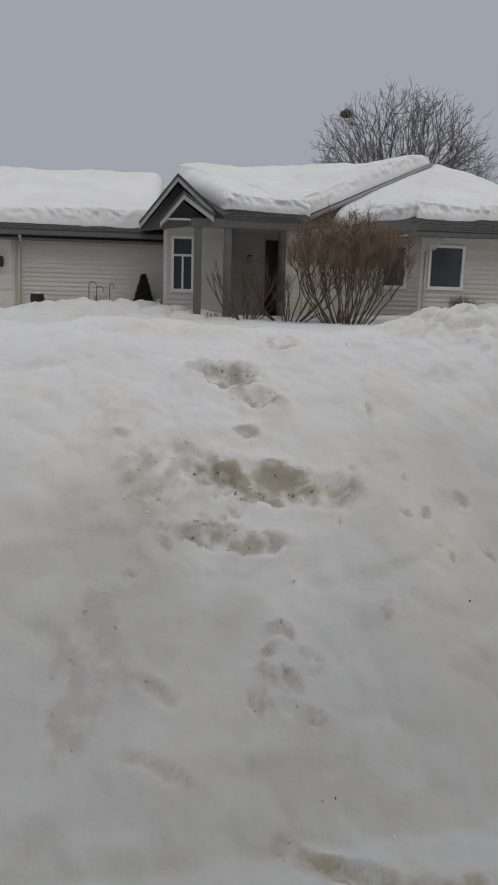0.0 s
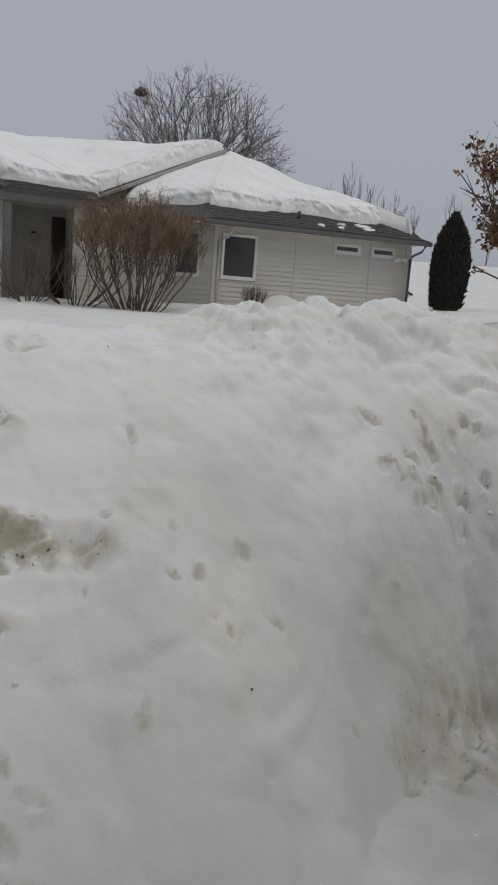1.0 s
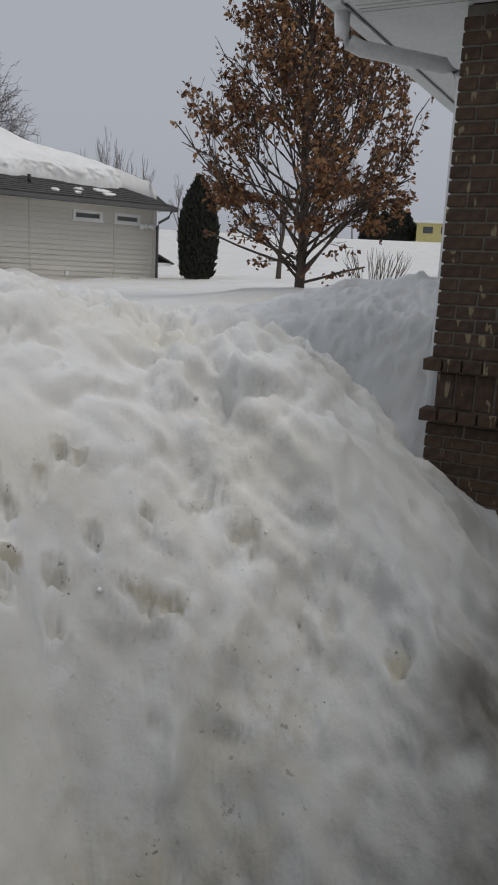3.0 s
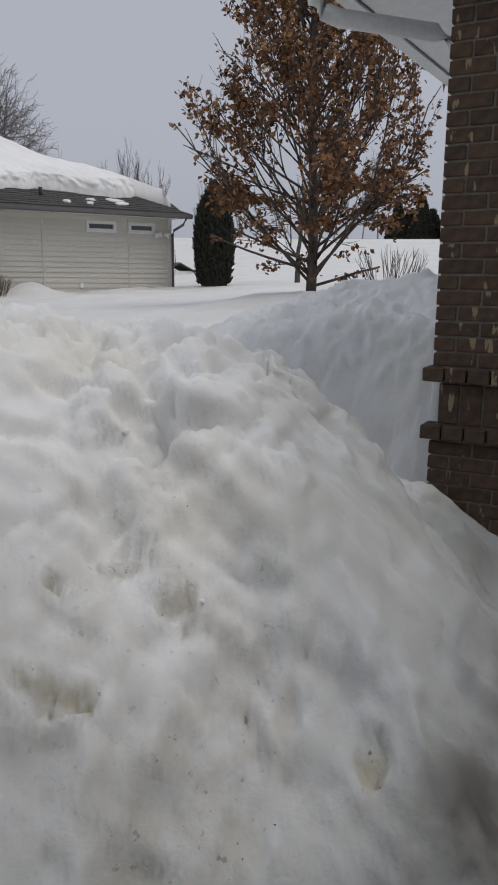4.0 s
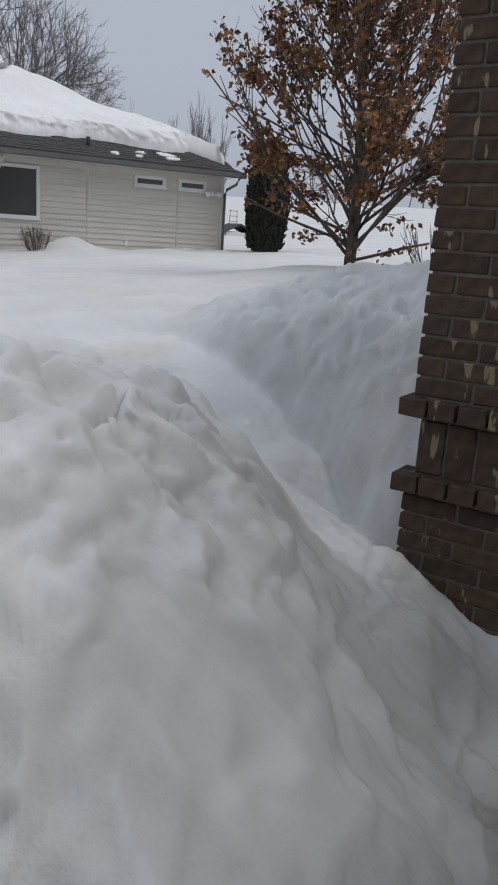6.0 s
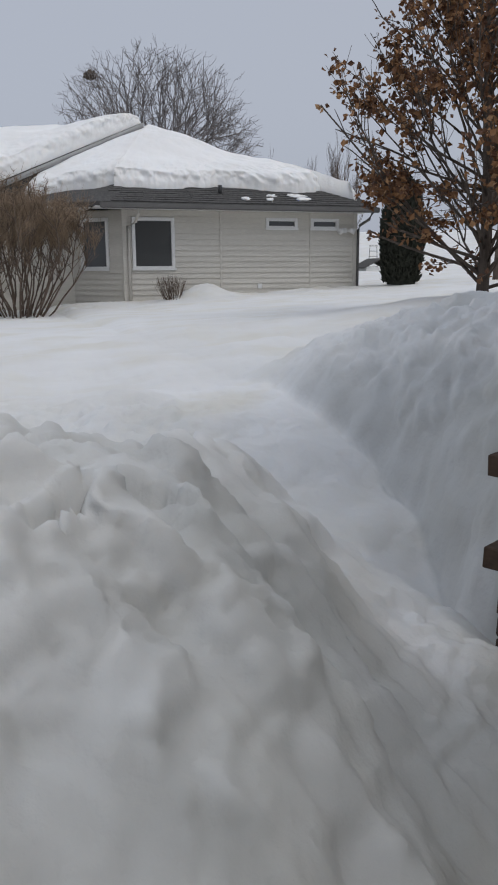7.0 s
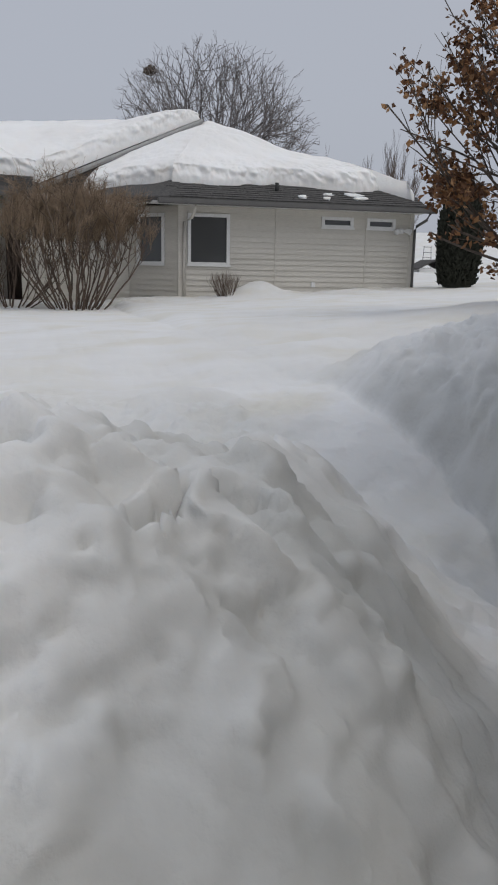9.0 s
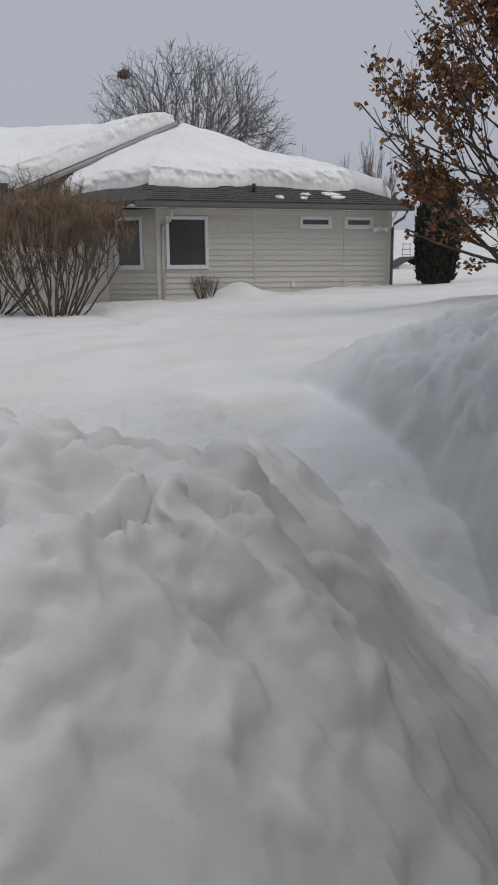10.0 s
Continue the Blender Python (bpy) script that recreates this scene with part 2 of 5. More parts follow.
def clods(x, y, z, seed=0):
    """Rounded clods in space."""
    ix, iy, iz = np.floor(x), np.floor(y), np.floor(z)
    best = np.zeros_like(x)
    for dx in (-1, 0, 1):
        for dy in (-1, 0, 1):
            for dz in (-1, 0, 1):
                cx, cy, cz = ix + dx, iy + dy, (iz + dz) * 57
                r = 0.4 + 0.6 * lattice(cx, cy + cz, seed + 9)
                d2 = (x - cx - lattice(cx, cy + cz, seed)) ** 2 + (y - cy - lattice(cx, cy + cz, seed + 5)) ** 2 + (z - iz - dz - lattice(cx, cy + cz, seed + 3)) ** 2
                best = np.maximum(best, np.sqrt(np.clip(1 - d2 / r ** 2, 0, 1)) * r)
    return np.minimum(best, 0.46 + 0.25 * np.maximum(best - 0.46, 0)) - 0.33


def smooth(a, b, x):
    t = np.clip((x - a) / (b - a), 0, 1)
    return t * t * (3 - 2 * t)


# ---- ground of snow ----
# dug or stained hollows: place, half length, half width, depth, turn, dirt
GASHES = ((-6.36, 0.34, 0.36, 0.085, 0.045, -0.08, 0.95), (-6.75, 0.36, 0.22, 0.15, 0.02, 0.1, 0.5), (-6.52, 0.11, 0.22, 0.045, 0.035, -0.05, 0.75), (-6.35, 0.09, 0.05, 0.02, 0.03, 0, 0.8),
          (-6.52, 0.96, 0.17, 0.09, 0.06, -0.1, 0.8), (-6.33, 0.78, 0.09, 0.06, 0.05, -0.2, 0.8), (-6.43, 0.59, 0.06, 0.035, 0.03, 0, 0.6), (-6.18, 1.31, 0.08, 0.10, 0.03, 0, 0.5),
          (-6.90, -0.06, 0.03, 0.02, 0.03, -0.5, 0.9), (-6.98, 0.53, 0.04, 0.02, 0.02, -0.2, 0.5), (-5.83, 0.73, 0.014, 0.05, 0.035, 0.0, 0.7), (-5.50, 0.31, 0.03, 0.035, 0.03, 0.2, 0.7),
          (-5.44, 0.14, 0.03, 0.015, 0.02, -0.5, 0.6), (-5.95, -0.15, 0.03, 0.014, 0.03, 0.1, 0.8), (-6.81, -0.62, 0.13, 0.02, 0.02, -0.3, 0.4), (-6.80, -0.42, 0.10, 0.03, 0.02, -0.4, 0.4),
          (-6.25, -0.86, 0.18, 0.05, 0.03, -0.5, 1.0), (-5.95, -0.95, 0.25, 0.05, 0.02, -0.1, 0.9), (-7.05, -0.35, 0.10, 0.22, 0.0, -0.2, 0.4),
          (-4.13, 0.545, 0.10, 0.026, 0.04, -0.70, 0.95), (-3.81, 0.55, 0.05, 0.03, 0.03, -0.6, 0.7), (-3.95, 0.24, 0.30, 0.13, 0.02, 0.45, 0.4), (-3.70, 0.36, 0.20, 0.09, 0.02, 0.9, 0.35),
          (-3.52, 0.15, 0.05, 0.04, 0.03, 0.8, 0.8), (-4.36, 0.22, 0.03, 0.03, 0.04, 0.2, 0.8), (-4.75, 0.05, 0.22, 0.16, 0.03, 0.3, 0.55), (-4.42, 0.22, 0.20, 0.12, 0.03, 0.2, 0.6),
          (-4.74, 0.91, 0.06, 0.02, 0.03, -0.3, 0.6), (-4.06, 0.50, 0.05, 0.02, 0.03, -0.5, 0.4), (-3.25, 0.11, 0.025, 0.025, 0.02, 0, 0.8), (-3.20, 1.08, 0.13, 0.03, 0.06, 0.9, 0.0), (-3.05, 1.22, 0.10, 0.025, 0.04, -0.3, 0.0))


crack = random.Random(12)
GASHES += tuple((-4.45 + crack.gauss(0, 0.16), 0.72 + crack.gauss(0, 0.09), crack.uniform(0.025, 0.06), crack.uniform(0.014, 0.026), crack.uniform(0.03, 0.05), -0.5 + crack.gauss(0, 0.4), crack.uniform(0.5, 0.9)) for _ in range(22))
GASHES += tuple((-6.37 + crack.gauss(0, 0.10), -0.30 + crack.gauss(0, 0.10), crack.uniform(0.03, 0.06), crack.uniform(0.014, 0.024), 0.025, crack.gauss(-0.1, 0.4), crack.uniform(0.5, 0.85)) for _ in range(10))
GASHES += tuple((-6.72 + crack.gauss(0, 0.12), 0.16 + crack.gauss(0, 0.08), crack.uniform(0.015, 0.035), crack.uniform(0.010, 0.016), 0.02, crack.gauss(-0.1, 0.4), crack.uniform(0.5, 0.8)) for _ in range(10))
GASHES += tuple((-5.7 + crack.gauss(0, 0.35), 0.1 + crack.gauss(0, 0.3), crack.uniform(0.012, 0.03), crack.uniform(0.010, 0.016), 0.02, crack.gauss(0, 0.4), 0.6) for _ in range(12))
GASHES += tuple((-4.6 + crack.gauss(0, 0.22), 0.12 + crack.gauss(0, 0.12), crack.uniform(0.02, 0.05), crack.uniform(0.014, 0.026), 0.03, crack.gauss(-0.3, 0.5), crack.uniform(0.5, 0.9)) for _ in range(16))


def ground(x, y):
    X = np.array([-14, -7, -5.8, -5.4, -5, -4.5, -4.1, -3.8, -3.4, -3.0, -2.7, -2.4, -2.1, -1.9])
    xw = x + 0.22 * fbm(x * 1.3, y * 1.3, 40, 3)
    floor = np.interp(x, [-8, -5, -3.6, -2.5, -1.5], [-0.45, -0.44, -0.35, -0.1, 0.1])
    foot = np.interp(xw, X, [-0.9, -0.85, -0.7, -0.42, -0.08, 0.24, 0.02, -0.2, -0.4, -0.15, 0.05, 0.3, 0.7, 1.0])
    crest = np.interp(xw, X, [2.0, 2.0, 1.9, 1.8, 1.75, 1.72, 1.7, 1.72, 1.5, 1.6, 1.9, 1.95, 1.95, 1.9])
    high = np.interp(xw, X, [0.98, 1.0, 1.03, 1.07, 1.14, 1.19, 1.13, 1.07, 1.08, 1.02, 0.87, 0.56, 0.38, 0.2])
    by_house = np.interp(x, [-11, -4, -0.2, 2, 5.5, 9], [0.48, 0.58, 0.58, 0.86, 1.04, 1.25])
    yard = 0.80 + 0.045 * np.clip(x, -14, 12)
    yard = yard + (by_house - yard) * smooth(9, 15, y)
    u = np.clip((y - foot) / (crest - foot), 0, 1)
    rise = np.sin(u * math.pi / 2) ** 0.97
    front = floor + (high - floor) * rise
    past = np.maximum(y - crest, 0)
    back = yard + (high - yard) * np.exp(-past / 0.4) - 0.13 * np.exp(-((past - 0.7) / 0.45) ** 2) * smooth(-4.6, -3.8, x)
    way = np.minimum(yard, 0.25 + 0.32 * (y - 1.7))
    way = way + (high - way) * np.exp(-past / 0.16)
    back = back + (way - back) * smooth(-2.85, -2.4, x)
    z = np.where(y < crest, front, back)
    # the bank beyond the shovelled way
    edge = -1.66 + 0.16 * fbm(x * 0.2, y * 1.7, 12, 3)
    foot_t = np.clip((x - edge + 0.16) / 0.32, 0, 1)
    m = (0.75 * foot_t * (1.55 - 0.55 * foot_t) + 0.25 * smooth(edge + 0.1, edge + 0.7, x)) * smooth(1.0, 1.4, y) * (1 - smooth(3.0, 5.5, y) * 0.6)
    top = 1.34 - 0.2 * np.clip(y - 2.5, 0, 2.2)
    z = z + (np.maximum(z, top) - z) * m
    # a soft rise round the red-leaved tree and far fields that climb
    z = z + 0.20 * np.exp(-((x - 2.1) ** 2 + (y - 7.6) ** 2) / 3)
    far = np.hypot(x + 3, y)
    z = z + 5.2 * smooth(26, 110, far) * smooth(-25, 20, x) + 0.02 * np.maximum(far - 110, 0) * 0.15
    # drifts against the house
    z = z + (0.34 + 0.25 * fbm(x * 2, y * 2, 81, 3)) * np.exp(-((x + 8.6) ** 2 / 6 + (y - 18.4) ** 2 / 1.4)) + 0.3 * np.exp(-((x - 1.5) ** 2 / 0.3 + (y - 17.3) ** 2 / 0.3))
    by_wall = np.exp(-((y - 18.0) / 1.3) ** 2) * smooth(-13, -11, x) * (1 - smooth(4, 7, x))
    z = z + by_wall * (0.10 + 0.16 * (1 - smooth(-6.5, -5.0, x))) * (lumps(x * 2.2, y * 2.2, 61) + 0.5 * lumps(x * 4.5, y * 4.5, 62) - 0.6)
    near = np.exp(-np.maximum(far - 7, 0) / 3)
    z = z + 0.10 * fbm(x * 0.8, y * 0.8, 3, 3) * (0.4 + near) * smooth(-2.5, 0, y + 2)
    z = z + near * 0.03 * fbm(x * 4, y * 4, 17, 4)
    z = z + 0.12 * np.exp(-((x + 2.0) ** 2 + (y - 1.3) ** 2) / 0.12)
    z = z + 0.05 * np.exp(-((x + 4.35) ** 2 / 0.09 + (y - 1.5) ** 2 / 0.06)) + 0.03 * np.exp(-((x + 4.85) ** 2 / 0.03 + (y - 1.55) ** 2 / 0.05))
    z = z + 0.05 * np.exp(-((x + 2.90) ** 2 / 0.006 + (y - 1.42) ** 2 / 0.014))
    z = np.array(z, float)
    close = (x > -7.6) & (x < -2.9) & (y > -1.5) & (y < 2.0)
    u, v = x[close], y[close]
    torn, dug = 1.2 * fbm(u * 13, v * 13, 5, 4), np.zeros_like(u)
    for gx, gy, gl, gw, gd, ga, gk in GASHES:
        k = np.nonzero(np.hypot(u - gx, v - gy) < 2.4 * max(gl, gw))[0]
        c, s = math.cos(ga), math.sin(ga)
        p, q = ((u[k] - gx) * c + (v[k] - gy) * s) / gl, (-(u[k] - gx) * s + (v[k] - gy) * c) / gw
        r = np.maximum(p * p + q * q + torn[k], 0)
        dug[k] += 0.35 * gd * np.exp(-(np.sqrt(r) - 1.2) ** 2 * 8) - gd * np.clip(1.4 * (1 - r), 0, 1)
    z[close] += dug
    return z


def grime(x, y):
    g = np.zeros_like(x)
    torn = 0.55 * fbm(x * 9, y * 9, 55, 4)
    for gx, gy, gl, gw, gd, ga, gk in GASHES:
        k = np.hypot(x - gx, y - gy) < 2.4 * max(gl, gw)
        c, s = math.cos(ga), math.sin(ga)
        p, q = ((x[k] - gx) * c + (y[k] - gy) * s) / gl, (-(x[k] - gx) * s + (y[k] - gy) * c) / gw
        r = np.sqrt(p * p + q * q) + torn[k]
        g[k] = np.maximum(g[k], gk * np.clip(2.2 * (1.25 - r), 0, 1))
    g = np.maximum(g, 0.20 * smooth(0.1, 0.5, fbm(x * 1.6, y * 1.6, 71, 3)) * np.exp(-np.maximum(np.hypot(x + 5, y) - 4, 0)))
    return g


def spaced(lo, hi, step, out_lo, out_hi, growth=1.09):
    mid = list(np.arange(lo, hi, step))
    left, s = [lo], step
    while left[-1] > out_lo:
        s *= growth
        left.append(left[-1] - s)
    right, s = [mid[-1]], step
    while right[-1] < out_hi:
        s *= growth
        right.append(right[-1] + s)
    return np.array(left[:0:-1] + mid + right[1:])


def with_band(a, lo, hi, step):
    """Coordinates with a finer stretch between lo and hi where they are coarse."""
    keep = [v for v in a if not lo <= v <= hi or step > 0.9 * abs(a[min(np.searchsorted(a, v) + 1, len(a) - 1)] - v)]
    more = [v for v in np.arange(lo, hi, step) if np.min(np.abs(np.array(keep) - v)) > 0.5 * step]
    return np.array(sorted(keep + more))


gx, gy = np.meshgrid(with_band(spaced(-7.3, -1.2, 0.0145, -1500, 1500, 1.10), -12.5, 7.5, 0.13), with_band(spaced(-1.3, 3.6, 0.0145, -1500, 2500, 1.10), 14.5, 20.0, 0.11))
gz = ground(gx, gy)
# clods and crumbs stand out along the slope of the banks
hx = (ground(gx + 0.04, gy) - ground(gx - 0.04, gy)) / 0.08
hy = (ground(gx, gy + 0.04) - ground(gx, gy - 0.04)) / 0.08
size = np.sqrt(1 + hx * hx + hy * hy)
close = (gx > -8.2) & (gx < 0.5) & (gy > -2.5) & (gy < 6.5)
cx_, cy_, cz_ = gx[close], gy[close], gz[close]
rough = (0.22 + 0.78 * np.maximum(smooth(-4.7, -3.7, cx_), smooth(0.85, 1.15, cz_) * smooth(-5.6, -4.8, cx_))) * np.exp(-np.maximum(cy_ - 3.4, 0) / 0.8) * (0.25 + 0.75 * smooth(-0.6, 0.4, cy_)) * (1 - smooth(-0.6, 0.4, cx_)) * (1 - 0.7 * smooth(-2.55, -2.2, cx_) * smooth(1.7, 2.1, cy_) * (1 - 0.9 * smooth(-1.75, -1.6, cx_)))
qx, qy, qz = (c + 0.10 * fbm(cx_ * 4 + k, cy_ * 4 + cz_ * 3, 90 + k, 3) for k, c in enumerate((cx_, cy_, cz_)))
crown = np.maximum(0.42 + 0.58 * smooth(0.5, 0.9, cz_), 0.25 * smooth(-2.1, -1.8, cx_))
patch = 0.2 + 0.8 * smooth(-0.12, 0.22, fbm(qx * 1.7 + qz, qy * 1.7 - qz, 83, 3))
lumpy = (1 - 0.58 * smooth(-3.6, -3.2, cx_)) * (1 - 0.8 * smooth(-2.2, -1.9, cx_))
push = rough * crown * lumpy * (0.12 * clods(qx * 2.0, qy * 2.0, qz * 2.4, 21) + 0.12 * clods(qx * 4.1, qy * 4.1, qz * 4.6, 31) + patch * (0.10 * clods(qx * 8, qy * 8, qz * 8, 33) + 0.075 * clods(qx * 17, qy * 17, qz * 17, 35)))
push = push + rough * (0.5 + 0.5 * crown) * (0.10 * (0.25 - np.abs(fbm(qx * 3.1 + qz * 2, qy * 3.1 - qz * 2, 57, 4))) + 0.045 * fbm(cx_ * 13 + cz_ * 9, cy_ * 13 - cz_ * 9, 58, 4) + 0.008 * (0.2 - np.abs(fbm(qx * 22 + qz * 15, qy * 22 - qz * 15, 63, 3))))
soil = np.maximum(grime(cx_, cy_) - 0.2, 0)
push = push + soil * (0.055 * clods(qx * 9, qy * 9, qz * 9, 51) + 0.04 * clods(qx * 19, qy * 19, qz * 19, 52))
push = push + rough * (1 - crown) * (0.07 - 0.05 * smooth(-2.2, -1.9, cx_)) * fbm((qx - qy * 0.9) * 8, qz * 1.8, 47, 5)
push = push + (0.02 * clods(qx * 7, qy * 7, qz * 7, 41) + 0.012 * fbm(cx_ * 14, cy_ * 14, 59, 3)) * (1 - rough) * (cy_ < 4)
full_push = np.zeros_like(gz)
full_push[close] = push
gx, gy, gz = gx - hx / size * full_push, gy - hy / size * full_push, gz + full_push / size
rows_n, cols_n = gx.shape
ground_me = bpy.data.meshes.new("ground")
idx = np.arange(rows_n * cols_n).reshape(rows_n, cols_n)
quads = np.stack([idx[:-1, :-1], idx[:-1, 1:], idx[1:, 1:], idx[1:, :-1]], -1).reshape(-1, 4)
ground_me.vertices.add(rows_n * cols_n)
ground_me.vertices.foreach_set("co", np.stack([gx, gy, gz], -1).ravel())
ground_me.loops.add(quads.size)
ground_me.loops.foreach_set("vertex_index", quads.ravel())
ground_me.polygons.add(len(quads))
ground_me.polygons.foreach_set("loop_start", np.arange(0, quads.size, 4))
ground_me.polygons.foreach_set("loop_total", np.full(len(quads), 4))
ground_me.update(calc_edges=True)
ground_me.polygons.foreach_set("use_smooth", [True] * len(quads))
layer = ground_me.attributes.new("grime", "FLOAT", "POINT")
layer.data.foreach_set("value", grime(gx, gy).ravel())
layer = ground_me.attributes.new("packed_shade", "FLOAT", "POINT")
# grey tone standing in for shade on the trench bank's steep face
cut_shade = smooth(0.6, 1.6, hx) * smooth(-2.0, -1.75, gx) * (1 - smooth(3.2, 4.5, gy)) * (1 - smooth(-0.9, -0.4, gx))
# low slopes: packed snow tone, darkened further for the shade lying there
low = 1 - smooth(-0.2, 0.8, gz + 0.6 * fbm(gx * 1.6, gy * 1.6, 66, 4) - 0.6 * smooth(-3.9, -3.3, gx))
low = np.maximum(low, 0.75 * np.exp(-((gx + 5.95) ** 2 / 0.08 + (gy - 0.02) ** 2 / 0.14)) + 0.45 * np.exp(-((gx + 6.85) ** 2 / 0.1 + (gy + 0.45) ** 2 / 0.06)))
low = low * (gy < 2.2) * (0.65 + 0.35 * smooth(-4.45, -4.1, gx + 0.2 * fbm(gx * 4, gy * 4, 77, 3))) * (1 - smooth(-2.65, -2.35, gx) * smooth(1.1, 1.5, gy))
layer.data.foreach_set("value", np.maximum(np.maximum(0.7 * cut_shade, low), 0.25 * smooth(2.3, 3.2, gy) * (1 - smooth(-2.6, -2.3, gx) * (1 - smooth(-1.85, -1.75, gx)) * (1 - smooth(3.8, 4.8, gy)))).clip(0, 1).ravel())
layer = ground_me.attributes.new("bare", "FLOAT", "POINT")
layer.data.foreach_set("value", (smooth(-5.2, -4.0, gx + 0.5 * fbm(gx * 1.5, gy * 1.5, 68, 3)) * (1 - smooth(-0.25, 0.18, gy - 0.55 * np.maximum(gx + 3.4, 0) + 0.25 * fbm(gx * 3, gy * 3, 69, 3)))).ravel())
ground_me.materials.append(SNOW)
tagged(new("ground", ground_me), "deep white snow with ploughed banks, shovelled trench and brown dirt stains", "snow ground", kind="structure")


def snow_z(x, y):
    return float(ground(np.array([float(x)]), np.array([float(y)]))[0])


# crumbs of packed snow and dark litter strewn over the banks
def strewn(name, count, lo, hi, mat, seed, label, flat=1.0):
    rg = random.Random(seed)
    px = np.array([rg.uniform(-7.0, -3.7) for _ in range(count)])
    py = np.array([rg.uniform(-0.8, 3.6) for _ in range(count)])
    pz = ground(px, py)
    verts, faces = [], []
    for x, y, z in zip(px, py, pz):
        r = lo + (hi - lo) * rg.random() ** 3
        b = len(verts)
        turn = Euler((rg.uniform(0, 6), rg.uniform(0, 6), rg.uniform(0, 6))).to_matrix()
        for c in ((1, 0, 0), (-1, 0, 0), (0, 1, 0), (0, -1, 0), (0, 0, 1), (0, 0, -1)):
            verts.append(Vector((x, y, z + 0.3 * r)) + turn @ (Vector(c) * r * rg.uniform(0.6, 1.2) * (flat if c[1] else 1)))
        for f in ((0, 2, 4), (2, 1, 4), (1, 3, 4), (3, 0, 4), (2, 0, 5), (1, 2, 5), (3, 1, 5), (0, 3, 5)):
            faces.append(tuple(b + i for i in f))
    return tagged(new(name, as_mesh(name, verts, faces, mat, True)), label, "litter", kind="stuff")


strewn("snow_crumbs", 90, 0.004, 0.012, SNOW, 1, "small crumbs of packed snow on the banks")
strewn("litter_bits", 90, 0.003, 0.010, BARK, 2, "tiny dark bits of bark and dirt on the snow", 0.4)

# ---- neighbour's house ----
house = thing("house", "single-storey cream vinyl-sided house with thick snow on its dark shingle roof", "house")


def siding_wall(name, p0, p1, z0, z1, holes=(), lap=0.125, thick=0.14, planks=True):
    """A wall from p0 to p1, seen from its right-hand side, with lapped planks; holes: (s0, s1, z0, z1)."""
    a, b = Vector((*p0, 0)), Vector((*p1, 0))
    run = (b - a).length
    d = (b - a) / run
    m = Matrix((( d.x, -d.y, 0, a.x), (d.y, d.x, 0, a.y), (0, 0, 1, 0), (0, 0, 0, 1)))
    bm = bmesh.new()
    ss = sorted({0, run, *(h[0] for h in holes), *(h[1] for h in holes)})
    zz = sorted({z0, z1, *(h[2] for h in holes), *(h[3] for h in holes)})
    for s0, s1 in zip(ss, ss[1:]):
        for q0, q1 in zip(zz, zz[1:]):
            cs, cz = (s0 + s1) / 2, (q0 + q1) / 2
            if not any(h[0] < cs < h[1] and h[2] < cz < h[3] for h in holes):
                box(bm, s0, s1, 0, thick, q0, q1)
    wall = part(name, finish(bm, name, SIDING), house, m=m)
    z = z0
    while planks and z < z1 - 0.02:
        top = min(z + lap + 0.012, z1)
        cuts = [(h[0] - 0.06, h[1] + 0.06) for h in holes if h[2] - 0.05 < (z + top) / 2 < h[3] + 0.05]
        s = 0.0
        for c0, c1 in sorted(cuts) + [(run, run)]:
            if c0 - s > 0.03:
                v = [(s, -0.030, z), (c0, -0.030, z), (c0, -0.003, top), (s, -0.003, top), (s, 0.0, z), (c0, 0.0, z), (c0, 0.0, top), (s, 0.0, top)]
                part("plank", as_mesh("plank", v, [(0, 1, 2, 3), (5, 4, 7, 6), (4, 5, 1, 0), (3, 2, 6, 7), (4, 0, 3, 7), (1, 5, 6, 2)], SIDING), wall)
            s = c1
        z += lap
    return wall, m


def window(m, s0, s1, z0, z1, bars=(), rail=None):
    """A white-framed window in a wall's own axes."""
    w = part("window", None, house, "white-framed window with dark glass", m @ pose((s0 + s1) / 2, 0, z0))
    hw, h, f = (s1 - s0) / 2, z1 - z0, 0.055
    part("window_frame", boxes("window_frame", TRIM, (-hw - f, -hw + 0.02, -0.045, 0.06, -f, h + f), (hw - 0.02, hw + f, -0.045, 0.06, -f, h + f),
         (-hw + 0.02, hw - 0.02, -0.045, 0.06, h - 0.02, h + f), (-hw + 0.02, hw - 0.02, -0.045, 0.06, -f, 0.02), bevel=0.006), w)
    edges = [-hw + 0.02, *bars, hw - 0.02]
    for b in bars:
        part("mullion", boxes("mullion", TRIM, (b - 0.025, b + 0.025, -0.03, 0.05, 0.02, rail if rail else h - 0.02), bevel=0.004), w)
    if rail:
        part("rail", boxes("rail", TRIM, (-hw + 0.02, hw - 0.02, -0.035, 0.05, rail, rail + 0.06), bevel=0.004), w)
        part("pane", boxes("pane", GLASS, (-hw + 0.02, hw - 0.02, 0.02, 0.03, rail + 0.06, h - 0.02)), w)
    for a, b in zip(edges, edges[1:]):
        part("pane", boxes("pane", GLASS, (a, b, 0.02, 0.03, 0.02, rail if rail else h - 0.02)), w)
    part("window_sill", boxes("window_sill", TRIM, (-hw - f - 0.02, hw + f + 0.02, -0.06, -0.046, -f - 0.02, -f + 0.03), bevel=0.004), w)
    return w


BASE = 0.15
TOP = 2.80
